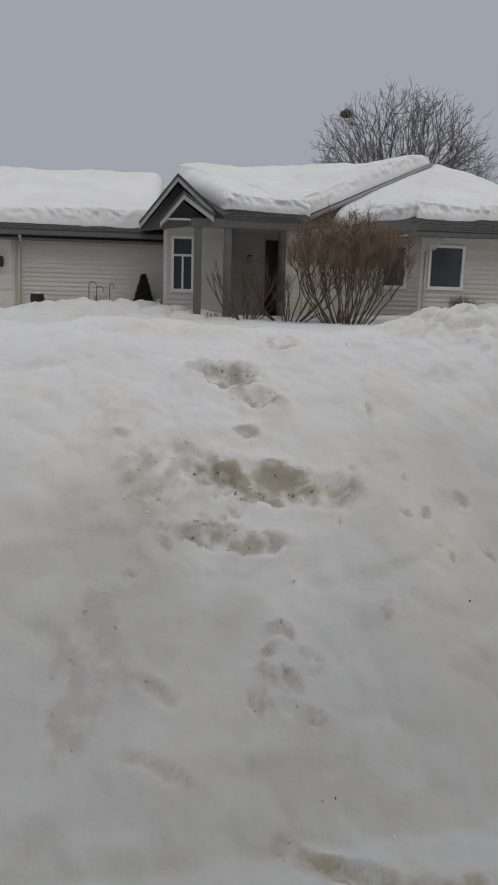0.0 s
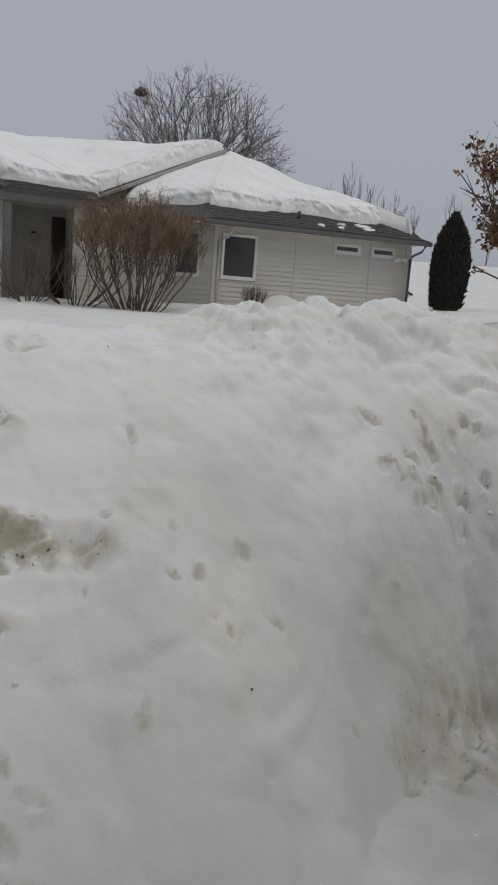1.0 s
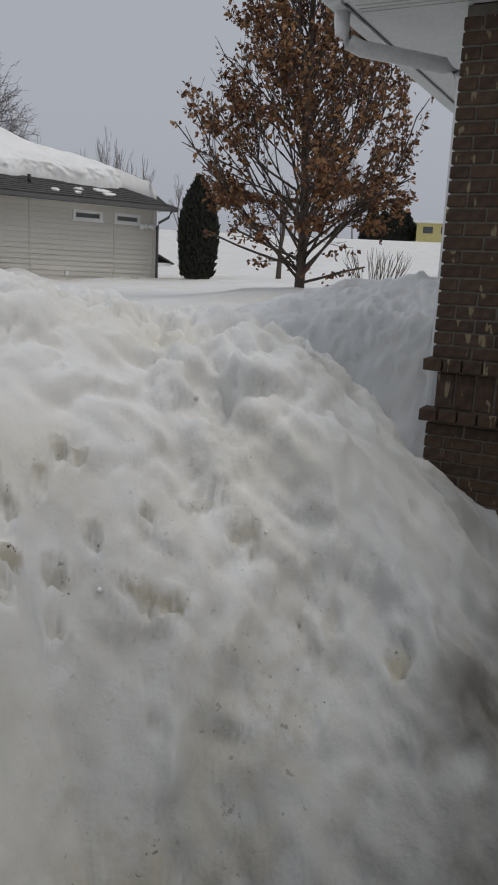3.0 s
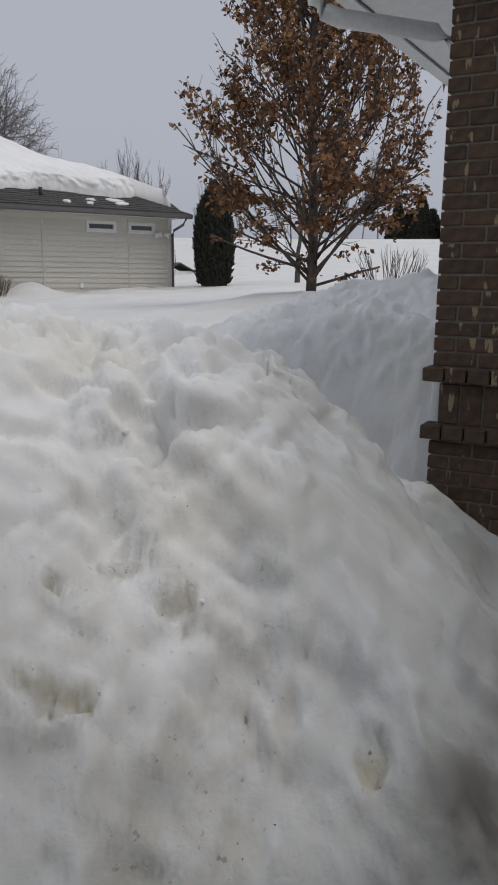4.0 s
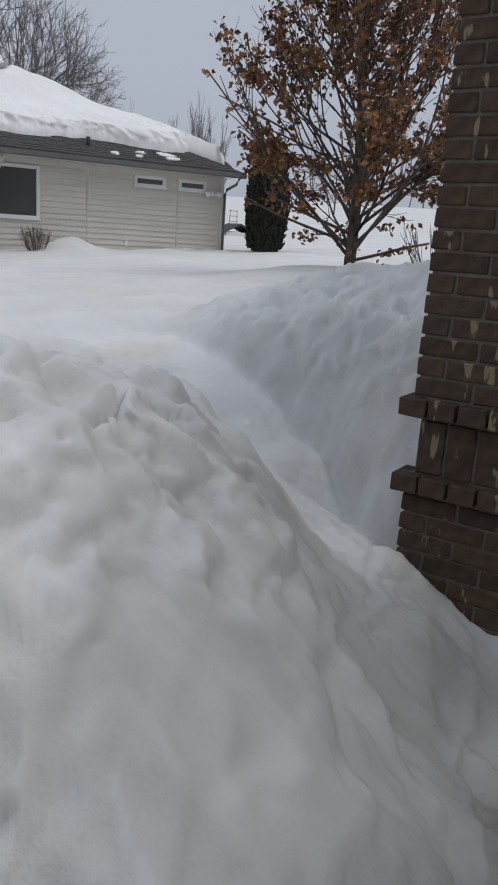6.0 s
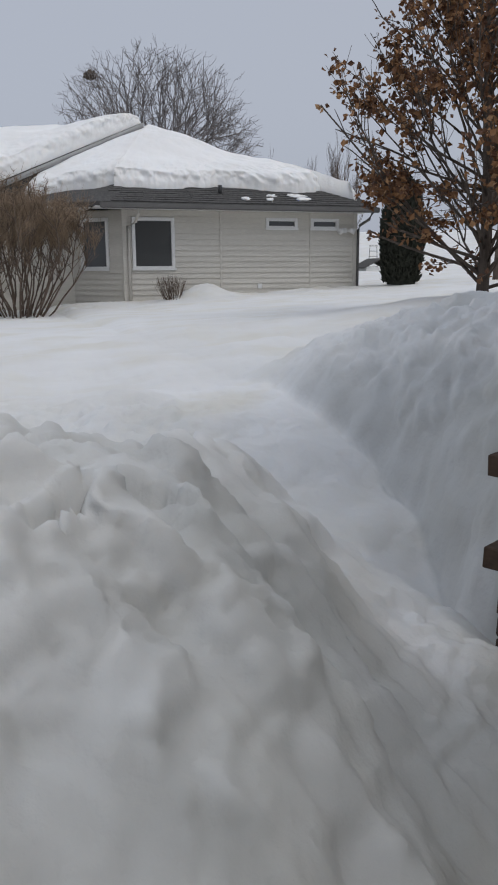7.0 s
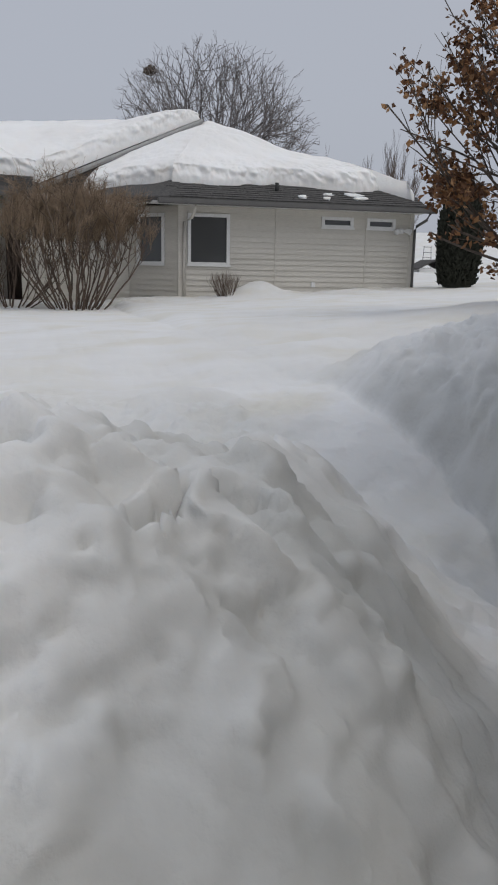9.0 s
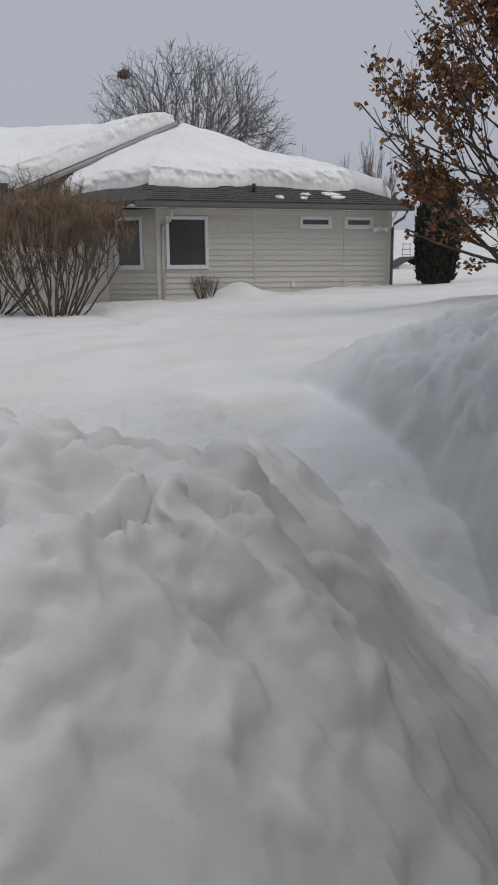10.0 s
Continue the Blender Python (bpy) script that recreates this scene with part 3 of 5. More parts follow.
# window wall, bay wall, entry wall, porch walls, garage wing
w_front, m_front = siding_wall("wall", (-0.19, 18.0), (5.48, 18.0), BASE, TOP, [(0.22, 1.09, 1.53, 2.57), (3.41, 4.10, 2.45, 2.60), (4.55, 5.18, 2.45, 2.60)])
window(m_front, 0.22, 1.09, 1.53, 2.57)
window(m_front, 3.41, 4.10, 2.45, 2.60)
window(m_front, 4.55, 5.18, 2.45, 2.60)
w_bay, m_bay = siding_wall("wall", (-1.22, 19.03), (-0.19, 18.0), BASE, TOP, [(0.30, 0.98, 1.53, 2.57)])
window(m_bay, 0.30, 0.98, 1.53, 2.57)
w_entry, m_entry = siding_wall("wall", (-3.68, 19.03), (-1.22, 19.03), BASE, 3.0)
siding_wall("wall", (-3.68, 20.6), (-3.68, 19.03), BASE, 3.0, planks=False)
siding_wall("wall", (-5.4, 20.6), (-3.68, 20.6), BASE, 3.0, [(1.35, 1.70, 0.3, 2.75)])
siding_wall("wall", (-5.4, 18.6), (-5.4, 20.6), BASE, 3.0)
w_porch, m_porch = siding_wall("wall", (-6.92, 18.6), (-5.4, 18.6), BASE, 3.0, [(0.20, 0.70, 1.27, 2.60)])
window(m_porch, 0.20, 0.70, 1.27, 2.60, bars=(0.0,), rail=0.86)
siding_wall("wall", (-6.92, 20.5), (-6.92, 18.6), BASE, 3.0)
w_garage, m_garage = siding_wall("wall", (-11.2, 20.5), (-6.92, 20.5), BASE, 2.55)
siding_wall("wall", (-16.0, 20.4), (-11.2, 20.4), BASE, 2.55, lap=0.5)
siding_wall("wall", (5.48, 18.0), (5.48, 30.0), BASE, TOP, planks=False)
siding_wall("wall", (5.48, 30.0), (-16.0, 30.0), BASE, TOP, planks=False)
part("entry_door", boxes("entry_door", DARK_DOOR, (-4.05, -3.69, 20.56, 20.62, 0.3, 2.75), bevel=0.01), house, "dark brown entry door in shade")
for cx, cy in ((-0.19, 18.0), (5.48, 18.0), (-6.92, 18.6)):
    part("corner_board", boxes("corner_board", SIDING, (cx - 0.055, cx + 0.055, cy - 0.04, cy + 0.05, BASE, 2.79), bevel=0.006), house)
part("corner_board", boxes("corner_board", TRIM, (-11.3, -11.16, 20.44, 20.56, BASE, 2.5), bevel=0.006), house)
for sx in (2.05, 4.30):
    part("seam_strip", boxes("seam_strip", SIDING, (sx - 0.02, sx + 0.02, 17.965, 17.985, BASE, 2.79), bevel=0.004), house)
part("foundation", boxes("foundation", CONCRETE, (-0.15, 5.45, 18.02, 18.3, -0.5, BASE), (-16, -6.95, 20.53, 20.8, -0.5, BASE), (-6.9, -5.4, 18.63, 18.8, -0.5, BASE), (-3.65, -1.25, 19.06, 19.3, -0.5, BASE)), house)
part("outlet_box", boxes("outlet_box", TRIM, (2.95, 3.05, 17.94, 17.98, 1.02, 1.14), bevel=0.008), house, "small white outdoor outlet box")

# roofs
EZ = 2.90
P0, P1 = (-0.75, 17.35, EZ), (5.75, 17.35, EZ)
T = (1.2, 21.7, 4.76)
part("roof", slab("roof", SHINGLE, [P0, P1, T], 0.10), house, "dark asphalt shingle roof")
part("roof", slab("roof", SHINGLE, [P1, (5.75, 30.4, EZ), (1.2, 26.0, 4.76), T], 0.10), house)
part("roof", slab("roof", SHINGLE, [(-2.3, 18.7, EZ), P0, T, (-2.2, 20.6, 3.2)], 0.10), house)
L = (-3.2, 20.1, 3.30)
TT = (1.02, 21.5, 5.26)
part("roof", slab("roof", SHINGLE, [(-5.5, 17.15, 3.06), (-3.3, 17.15, 3.06), L, TT, (1.0, 26.0, 5.36), (-6.6, 24.0, 4.75)], 0.10), house)
part("roof", slab("roof", SHINGLE, [(-16, 20.0, 2.78), (-6.75, 20.0, 2.78), (-6.75, 25.5, 4.6), (-16, 25.5, 4.6)], 0.10), house)
part("roof", slab("roof", SHINGLE, [(-16, 25.5, 4.6), (-6.6, 25.5, 4.6), (1.0, 26.0, 5.3), (5.75, 30.4, EZ), (-16, 30.4, EZ)], 0.10), house)
# rake board under the gable edge
bm = bmesh.new()
for lo, hi, out in ((-0.075, -0.005, 0.0), (-0.13, -0.075, 0.04)):
    v = [bm.verts.new(p) for p in [Vector(L) + Vector((0, -0.05 + out, lo)), Vector(TT) + Vector((0, -0.05 + out, lo)), Vector(TT) + Vector((0, -0.05 + out, hi)), Vector(L) + Vector((0, -0.05 + out, hi)),
         Vector(L) + Vector((0, 0.0 + out, lo)), Vector(TT) + Vector((0, 0.0 + out, lo)), Vector(TT) + Vector((0, 0.0 + out, hi)), Vector(L) + Vector((0, 0.0 + out, hi))]]
    for f in ((0, 1, 2, 3), (5, 4, 7, 6), (4, 5, 1, 0), (3, 2, 6, 7), (4, 0, 3, 7), (1, 5, 6, 2)):
        bm.faces.new([v[i] for i in f])
part("rake_board", finish(bm, "rake_board", RAKE_TRIM), house, "pale grey rake board under the gable edge")
# plate under the rake, its dark colour standing for shade below the overhang
bm = bmesh.new()
v = [bm.verts.new(p) for p in (Vector(L) + Vector((0, 0.06, -0.05)), Vector(TT) + Vector((-0.05, 0.06, -0.05)), Vector(TT) + Vector((-0.05, 0.06, -0.75)), Vector(L) + Vector((0.3, 0.06, -0.4)))]
w = [bm.verts.new(q.co + Vector((0, 0.1, 0))) for q in v]
bm.faces.new(v), bm.faces.new(w[::-1])
for i in range(4):
    bm.faces.new((v[i], w[i], w[(i + 1) % 4], v[(i + 1) % 4]))
part("gable_wall", finish(bm, "gable_wall", SHINGLE), house)
# gutters and soffits
part("gutter", boxes("gutter", GREY_TRIM, (-0.8, 5.78, 17.24, 17.36, 2.76, 2.88), bevel=0.02), house, "grey metal gutter")
part("soffit", boxes("soffit", TRIM, (-0.9, 5.7, 17.36, 18.0, 2.79, 2.81), (-2.3, -0.9, 18.0, 19.1, 2.81, 2.83)), house)
part("soffit", boxes("soffit", TRIM, (5.48, 5.74, 18.0, 30.0, 2.79, 2.81)), house)
part("porch_fascia", boxes("porch_fascia", GREY_TRIM, (-6.3, -3.3, 17.16, 17.26, 2.78, 3.0), bevel=0.01), house, "grey porch fascia")
part("porch_ceiling", boxes("porch_ceiling", TRIM, (-6.9, -3.3, 17.26, 20.6, 2.95, 2.98)), house)
for px in (-6.12, -5.38):
    part("porch_post", boxes("porch_post", GREY_TRIM, (px - 0.095, px + 0.095, 17.2, 17.39, 0.1, 2.8), bevel=0.012), house, "square grey porch post")
part("gutter", boxes("gutter", GREY_TRIM, (-16, -6.75, 19.88, 20.0, 2.62, 2.75), bevel=0.02), house)
part("soffit", boxes("soffit", GREY_TRIM, (-16, -6.8, 20.0, 20.5, 2.55, 2.505)), house)


def bent(name, pts, rad, mat, parent, label="", sides=8):
    return part(name, tubes(name, [([Vector(p) for p in pts], rad, rad)], mat, sides), parent, label)


bent("downspout", [(0.02, 17.3, 2.78), (0.02, 17.32, 2.66), (0.0, 17.6, 2.5), (-0.11, 17.93, 2.42), (-0.11, 17.93, 0.5)], 0.035, SIDING, house)
bent("downspout", [(5.66, 17.4, 2.78), (5.62, 17.5, 2.62), (5.55, 17.85, 2.5), (5.55, 17.94, 2.4), (5.55, 17.94, 0.6)], 0.035, GREY_TRIM, house)
bent("downspout", [(-10.9, 19.95, 2.62), (-10.9, 20.1, 2.5), (-11.02, 20.4, 2.4), (-11.02, 20.4, 0.3)], 0.04, SIDING, house)
bent("vent_pipe", [(2.05, 17.98, 3.1), (2.05, 17.98, 3.36)], 0.045, BLACK, house, "black plumbing vent pipe through the shingles", 10)


def gable(y, ax, az, lx, lz, rx, rz, depth):
    """A small gable front with pale rakes and a dark recess."""
    bm = bmesh.new()
    f = [bm.verts.new(p) for p in [(lx, y + 0.55, lz), (rx, y + 0.55, rz), (ax, y + 0.55, az)]]
    bk = [bm.verts.new((v.co.x, y + 0.65, v.co.z)) for v in f]
    bm.faces.new(f), bm.faces.new(bk[::-1])
    for i in range(3):
        bm.faces.new((f[i], bk[i], bk[(i + 1) % 3], f[(i + 1) % 3]))
    part("gable_wall", finish(bm, "gable_wall", GREY_TRIM), house)
    for ex, ez in ((lx, lz), (rx, rz)):
        d = Vector((ex - ax, 0, ez - az))
        nrm = Vector((0, 0, 0.12))
        bm = bmesh.new()
        q = [bm.verts.new(p) for p in [(ax, y, az), (ex, y, ez), (ex, y, ez + 0.12), (ax, y, az + 0.12), (ax, y + 0.06, az), (ex, y + 0.06, ez), (ex, y + 0.06, ez + 0.12), (ax, y + 0.06, az + 0.12)]]
        for g in ((0, 1, 2, 3), (5, 4, 7, 6), (4, 5, 1, 0), (3, 2, 6, 7), (4, 0, 3, 7), (1, 5, 6, 2)):
            bm.faces.new([q[i] for i in g])
        part("rake_board", finish(bm, "rake_board", RAKE_TRIM), house)
        part("roof", slab("roof", SHINGLE, [(ax, y - 0.02, az + 0.20), (ex, y - 0.02, ez + 0.20), (ex, y + depth, ez + 0.20), (ax, y + depth, az + 0.20)], 0.075), house)


gable(17.0, -6.48, 3.40, -7.05, 2.72, -5.75, 2.90, 1.6)
gable(18.3, -6.62, 3.98, -7.60, 2.75, -5.55, 3.05, 5.5)

# shingle courses along the bare strip of the eaves
rnd = random.Random(5)


def courses(p, q, up, rows_of, step):
    verts, faces = [], []
    a, b, up = Vector(p), Vector(q), Vector(up).normalized()
    d = (b - a).normalized()
    run = (b - a).length
    nrm = d.cross(up).normalized()
    if nrm.z < 0:
        nrm = -nrm
    for r in range(rows_of):
        s = r * step * 0.5 % 0.3
        while s < run - r * step * 0.0:
            w = min(rnd.uniform(0.22, 0.34), run - s)
            if w < 0.05:
                break
            o = a + d * s + up * (r * step + rnd.uniform(-0.008, 0.008))
            t = rnd.uniform(0.012, 0.024)
            k = len(verts)
            for e in (o, o + d * (w - 0.008), o + d * (w - 0.008) + up * step * 1.05, o + up * step * 1.05):
                verts.append(e + nrm * 0.003)
            for e, h in ((o, t), (o + d * (w - 0.008), t), (o + d * (w - 0.008) + up * step * 1.05, 0.006), (o + up * step * 1.05, 0.006)):
                verts.append(e + nrm * h)
            for g in ((4, 5, 6, 7), (0, 1, 5, 4), (1, 2, 6, 5), (2, 3, 7, 6), (3, 0, 4, 7)):
                faces.append(tuple(k + i for i in g))
            s += w
    return as_mesh("shingles", verts, faces, SHINGLE)


up_front = Vector(T) - Vector((T[0], 17.35, EZ))
tagged(part("shingles", courses((-0.55, 17.36, EZ + 0.005), (5.55, 17.36, EZ + 0.005), up_front, 8, 0.14), house), kind="stuff")
tagged(part("shingles", courses((-5.5, 17.16, 3.065), (-3.35, 17.16, 3.065), (0.0, 6.85, 1.7), 8, 0.14), house), kind="stuff")
tagged(part("shingles", courses((-15.9, 20.02, 2.785), (-6.8, 20.02, 2.785), (0, 5.5, 2.07), 5, 0.14), house), kind="stuff")


def roof_snow(name, a, b, c, d, back, thick, seed, nu=240, nv=70, taper=(1, 1), swell=0.0, soft=0.35):
    """A slab of settled snow on the plane a b (eave) c d (top), its lower edge ragged and set back."""
    a, b, c, d = (np.array(p, float) for p in (a, b, c, d))
    u, v = np.meshgrid(np.linspace(0, 1, nu), np.linspace(0, 1, nv))
    run = np.linalg.norm((d + c - a - b) / 2)
    wide = np.linalg.norm(b - a)
    edge = back / run * (1 + 0.42 * fbm(u * wide * 0.55 + 0.5 * fbm(u * wide * 0.3, u * 0, seed + 2, 2), u * 0 + seed, seed, 6))
    vv = edge + (1.0 - edge) * v ** 2.2
    uu = 0.015 * taper[0] + (1 - 0.015 * (taper[0] + taper[1])) * u
    p = ((a * (1 - uu[..., None]) + b * uu[..., None]) * (1 - vv[..., None]) + (d * (1 - uu[..., None]) + c * uu[..., None]) * vv[..., None])
    lip = np.clip((vv - edge) * run / (0.17 + 0.05 * fbm(u * wide * 0.9, v * 3, seed + 11, 2)), 0, 1)
    side = np.clip(np.minimum(np.where(taper[0], u, 1), np.where(taper[1], 1 - u, 1)) * wide / soft, 0, 1)
    h = thick * np.sqrt(1 - (1 - lip) ** 2) * (0.15 + 0.85 * np.sqrt(1 - (1 - side) ** 2))
    h = h * (1 + swell * smooth(0.45, 1.0, vv))
    h = h * (1 + 0.35 * fbm(p[..., 0] * 0.7, p[..., 1] * 0.7, 3, 3)) + 0.035 * fbm(p[..., 0] * 2.5, p[..., 1] * 2.5 + p[..., 2] * 3, 7, 4) * lip
    out = (a + b - c - d) / np.linalg.norm(a + b - c - d)
    face = (1 - smooth(0.55, 1.0, lip))
    bulge = (0.10 * fbm(u * wide * 1.7, h * 4 + seed, seed + 5, 3) + 0.11 * fbm(u * wide * 5 + 3 * h, h * 7, seed + 6, 3)) * face * np.minimum(lip * 4, 1)
    h = h - 0.05 * np.abs(fbm(u * wide * 4, vv * run * 5, seed + 8, 3)) * (1 - face) * smooth(0.0, 0.6, 1 - np.clip((vv - edge) * run / 1.2, 0, 1))
    topv = p + np.stack([0 * h, 0 * h, np.maximum(h, 0) + 0.012], -1) + bulge[..., None] * np.array([out[0], out[1], 0])
    lowv = p + np.array([0, 0, 0.008])
    n = nu * nv
    ids = np.arange(n).reshape(nv, nu)
    f = [tuple(q) for q in np.stack([ids[:-1, :-1], ids[:-1, 1:], ids[1:, 1:], ids[1:, :-1]], -1).reshape(-1, 4)]
    ring = list(ids[0, :]) + list(ids[1:, -1]) + list(ids[-1, -2::-1]) + list(ids[-2:0:-1, 0])
    f += [(ring[i], n + ring[i], n + ring[(i + 1) % len(ring)], ring[(i + 1) % len(ring)]) for i in range(len(ring))]
    me = as_mesh(name, np.concatenate([topv.reshape(-1, 3), lowv.reshape(-1, 3)]), f, ROOF_SNOW, True)
    return tagged(new(name, me), "thick white snow blanket lying on the shingle roof", "roof snow", "snow on the roofs", "stuff")


roof_snow("roof_snow", P0, P1, T, T, 1.0, 0.40, 3, taper=(0, 0), swell=0.12)
roof_snow("roof_snow", P1, (5.75, 30.4, EZ), (1.2, 26.0, 4.76), T, 0.5, 0.40, 9, taper=(0, 1), swell=0.12)
roof_snow("roof_snow", (-2.3, 18.7, EZ), P0, T, (-2.2, 20.6, 3.2), 0.9, 0.40, 13, taper=(1, 0), swell=0.12)
roof_snow("roof_snow", (-5.3, 17.2, 3.06), (-3.3, 17.2, 3.06), L, (-6.6, 24.0, 4.75), 0.8, 0.45, 23, taper=(1, 0))
roof_snow("roof_snow", L, TT, (1.0, 26.0, 5.36), (-6.6, 24.0, 4.75), 0.04, 0.48, 33, taper=(0, 1), soft=1.3)
roof_snow("roof_snow", (-16, 20.0, 2.78), (-6.9, 20.0, 2.78), (-6.9, 25.6, 4.62), (-16, 25.6, 4.62), 0.5, 0.5, 43)

rg = random.Random(14)
p0, p1, tt = Vector(P0), Vector(P1), Vector(T)
for i in range(9):
    u, v = rg.gauss(0.66, 0.1), rg.uniform(0.04, 0.16)
    bm = bmesh.new()
    bmesh.ops.create_icosphere(bm, subdivisions=2, radius=1.0)
    sx, sy = rg.uniform(0.05, 0.17), rg.uniform(0.04, 0.09)
    for q in bm.verts:
        q.co = Vector((q.co.x * sx, q.co.y * sy, q.co.z * 0.035)) * (1 + 0.8 * noise.noise(q.co * 2.5 + Vector((i, 0, 0))))
        q.co.z += q.co.y * 0.4
    clump = new("snow_clump", finish(bm, "snow_clump", ROOF_SNOW, True))
    spot = p0.lerp(p1, u).lerp(tt, v)
    clump.matrix_world = pose(spot.x, spot.y, spot.z + 0.03, 0, 0, rg.uniform(-12, 12))
    tagged(clump, "small flat snow remnant lying on bare shingles", "snow patch", "snow remnants on the eaves")

# ---- near garage ----
GM = pose(-2.0, 1.46, 0, 0, 0, -63.0)
garage = thing("garage", "dark brown brick garage corner with white soffit and eaves", "garage", m=GM)
wall = part("brick_wall", boxes("brick_wall", MORTAR, (0.012, 1.8, 0.007, 0.12, 0.885, 2.556), (0.045, 1.8, 0.007, 0.12, 0.62, 0.885), (0.012, 1.8, 0.007, 0.12, -0.4, 0.62)), garage, "dark brown brick with grey mortar")


def brick_mesh(w, h, dpt, seed):
    r = random.Random(seed)
    bm = bmesh.new()
    box(bm, 0, w, 0, dpt, 0, h)
    bmesh.ops.bevel(bm, geom=list(bm.edges), offset=0.004, segments=1, affect="EDGES")
    for v in bm.verts:
        v.co += Vector((r.uniform(-1, 1), r.uniform(-1, 1), r.uniform(-1, 1))) * 0.0015
    return finish(bm, "brick", BRICK)


long_bricks = [brick_mesh(0.193, 0.0575, 0.09, s) for s in range(4)]
half_bricks = [brick_mesh(0.0915, 0.0575, 0.09, s + 10) for s in range(3)]
soldiers = [brick_mesh(0.0915, 0.182, 0.09, s + 20) for s in range(3)]
headers = [brick_mesh(0.0915, 0.062, 0.125, s + 30) for s in range(3)]
br = random.Random(11)
C = 0.0677


def course(z, odd, x0=0.0):
    x = x0
    while x < 1.7:
        half = odd and x == x0
        part("brick", br.choice(half_bricks if half else long_bricks), wall, m=pose(x, br.uniform(-0.002, 0.002), z, 0, 0, br.uniform(-0.3, 0.3)))
        x += 0.1015 if half else 0.203


for k in range(24):
    course(0.89 + k * C, k % 2)
for k in range(8):
    course(0.553 - (k + 1) * C, k % 2)
for zz, tilt in ((0.82, 0), (0.558, 0)):
    x = -0.035
    while x < 1.7:
        part("brick", br.choice(headers), wall, m=pose(x, -0.035, zz))
        x += 0.1015
x = 0.035
while x < 1.7:
    part("brick", br.choice(soldiers), wall, m=pose(x, br.uniform(-0.003, 0.003), 0.628))
    x += 0.1015
part("corner_trim", boxes("corner_trim", WHITE_METAL, (0.0, 0.03, 0.123, 0.21, -0.3, 2.556), bevel=0.004), garage, "white corner trim")
part("side_wall", boxes("side_wall", WHITE_METAL, (0.03, 0.15, 0.125, 7.0, -0.4, 2.556)), garage, "white side wall")
part("front_wall", boxes("front_wall", MORTAR, (1.8, 7.0, 0.03, 0.15, -0.4, 2.556)), garage)
part("back_wall", boxes("back_wall", MORTAR, (0.15, 7.0, 6.9, 7.0, -0.4, 2.556)), garage)
# unseen house mass added behind the drive, sized to block the low sky
unseen_home = thing("unseen_home", "unseen long low dark brick house added behind the drive to block low sky", "house")
for x0, x1, eave, ridge in ((-13.0, -0.2, 3.0, 6.6), (-0.2, 3.4, 2.6, 5.6)):
    part("wall", boxes("wall", BRICK, (x0, x1, -5.4, -5.1, -0.6, eave)), unseen_home)
    part("wall", boxes("wall", BRICK, (x0, x1, -15.4, -15.1, -0.6, eave)), unseen_home)
    part("roof", slab("roof", SHINGLE, [(x0 - 0.2, -4.7, eave), (x1 + 0.2, -4.7, eave), (x1 + 0.2, -10.3, ridge), (x0 - 0.2, -10.3, ridge)], 0.12), unseen_home)
    part("roof", slab("roof", SHINGLE, [(x0 - 0.2, -10.3, ridge), (x1 + 0.2, -10.3, ridge), (x1 + 0.2, -15.9, eave), (x0 - 0.2, -15.9, eave)], 0.12), unseen_home)
# eaves
SL = 0.42
part("soffit", boxes("soffit", WHITE_METAL, (-0.54, 7.0, -0.2, 0.0, 2.56, 2.575), (-0.54, 0.03, 0.0, 7.0, 2.56, 2.575)), garage, "white vented soffit")
for i in range(3):
    part("soffit_groove", boxes("soffit_groove", RAKE_TRIM, (-0.5, 3.0, -0.15 + i * 0.05, -0.147 + i * 0.05, 2.557, 2.559)), garage)
bm = bmesh.new()
v = [bm.verts.new(p) for p in [(-0.54, -0.205, 2.562), (4.0, -0.205, 2.562), (4.0, -0.205, 2.68 + 4.54 * SL), (-0.54, -0.205, 2.68)]]
w = [bm.verts.new((q.co.x, -0.18, q.co.z)) for q in v]
bm.faces.new(v), bm.faces.new(w[::-1])
for i in range(4):
    bm.faces.new((v[i], w[i], w[(i + 1) % 4], v[(i + 1) % 4]))
part("gable_fascia", finish(bm, "gable_fascia", WHITE_METAL), garage, "white gable fascia")
bm = bmesh.new()
for y0, y1, lo, hi in ((-0.24, -0.206, -0.10, -0.005),):
    v = [bm.verts.new(p) for p in [(-0.55, y0, 2.68 + lo), (4.0, y0, 2.68 + lo + 4.55 * SL), (4.0, y0, 2.68 + hi + 4.55 * SL), (-0.55, y0, 2.68 + hi),
                                   (-0.55, y1, 2.68 + lo), (4.0, y1, 2.68 + lo + 4.55 * SL), (4.0, y1, 2.68 + hi + 4.55 * SL), (-0.55, y1, 2.68 + hi)]]
    for g in ((0, 1, 2, 3), (5, 4, 7, 6), (4, 5, 1, 0), (3, 2, 6, 7), (4, 0, 3, 7), (1, 5, 6, 2)):
        bm.faces.new([v[i] for i in g])
part("rake_board", finish(bm, "rake_board", WHITE_METAL), garage)
part("roof", slab("roof", SHINGLE, [(-0.58, -0.26, 2.71), (4.0, -0.26, 2.71 + 4.58 * SL), (4.0, 7.2, 2.71 + 4.58 * SL), (-0.58, 7.2, 2.71)], 0.035), garage, "dark shingle roof edge")
part("roof", slab("roof", SHINGLE, [(4.0, -0.26, 2.71 + 4.58 * SL), (8.4, -0.26, 2.71), (8.4, 7.2, 2.71), (4.0, 7.2, 2.71 + 4.58 * SL)], 0.035), garage)
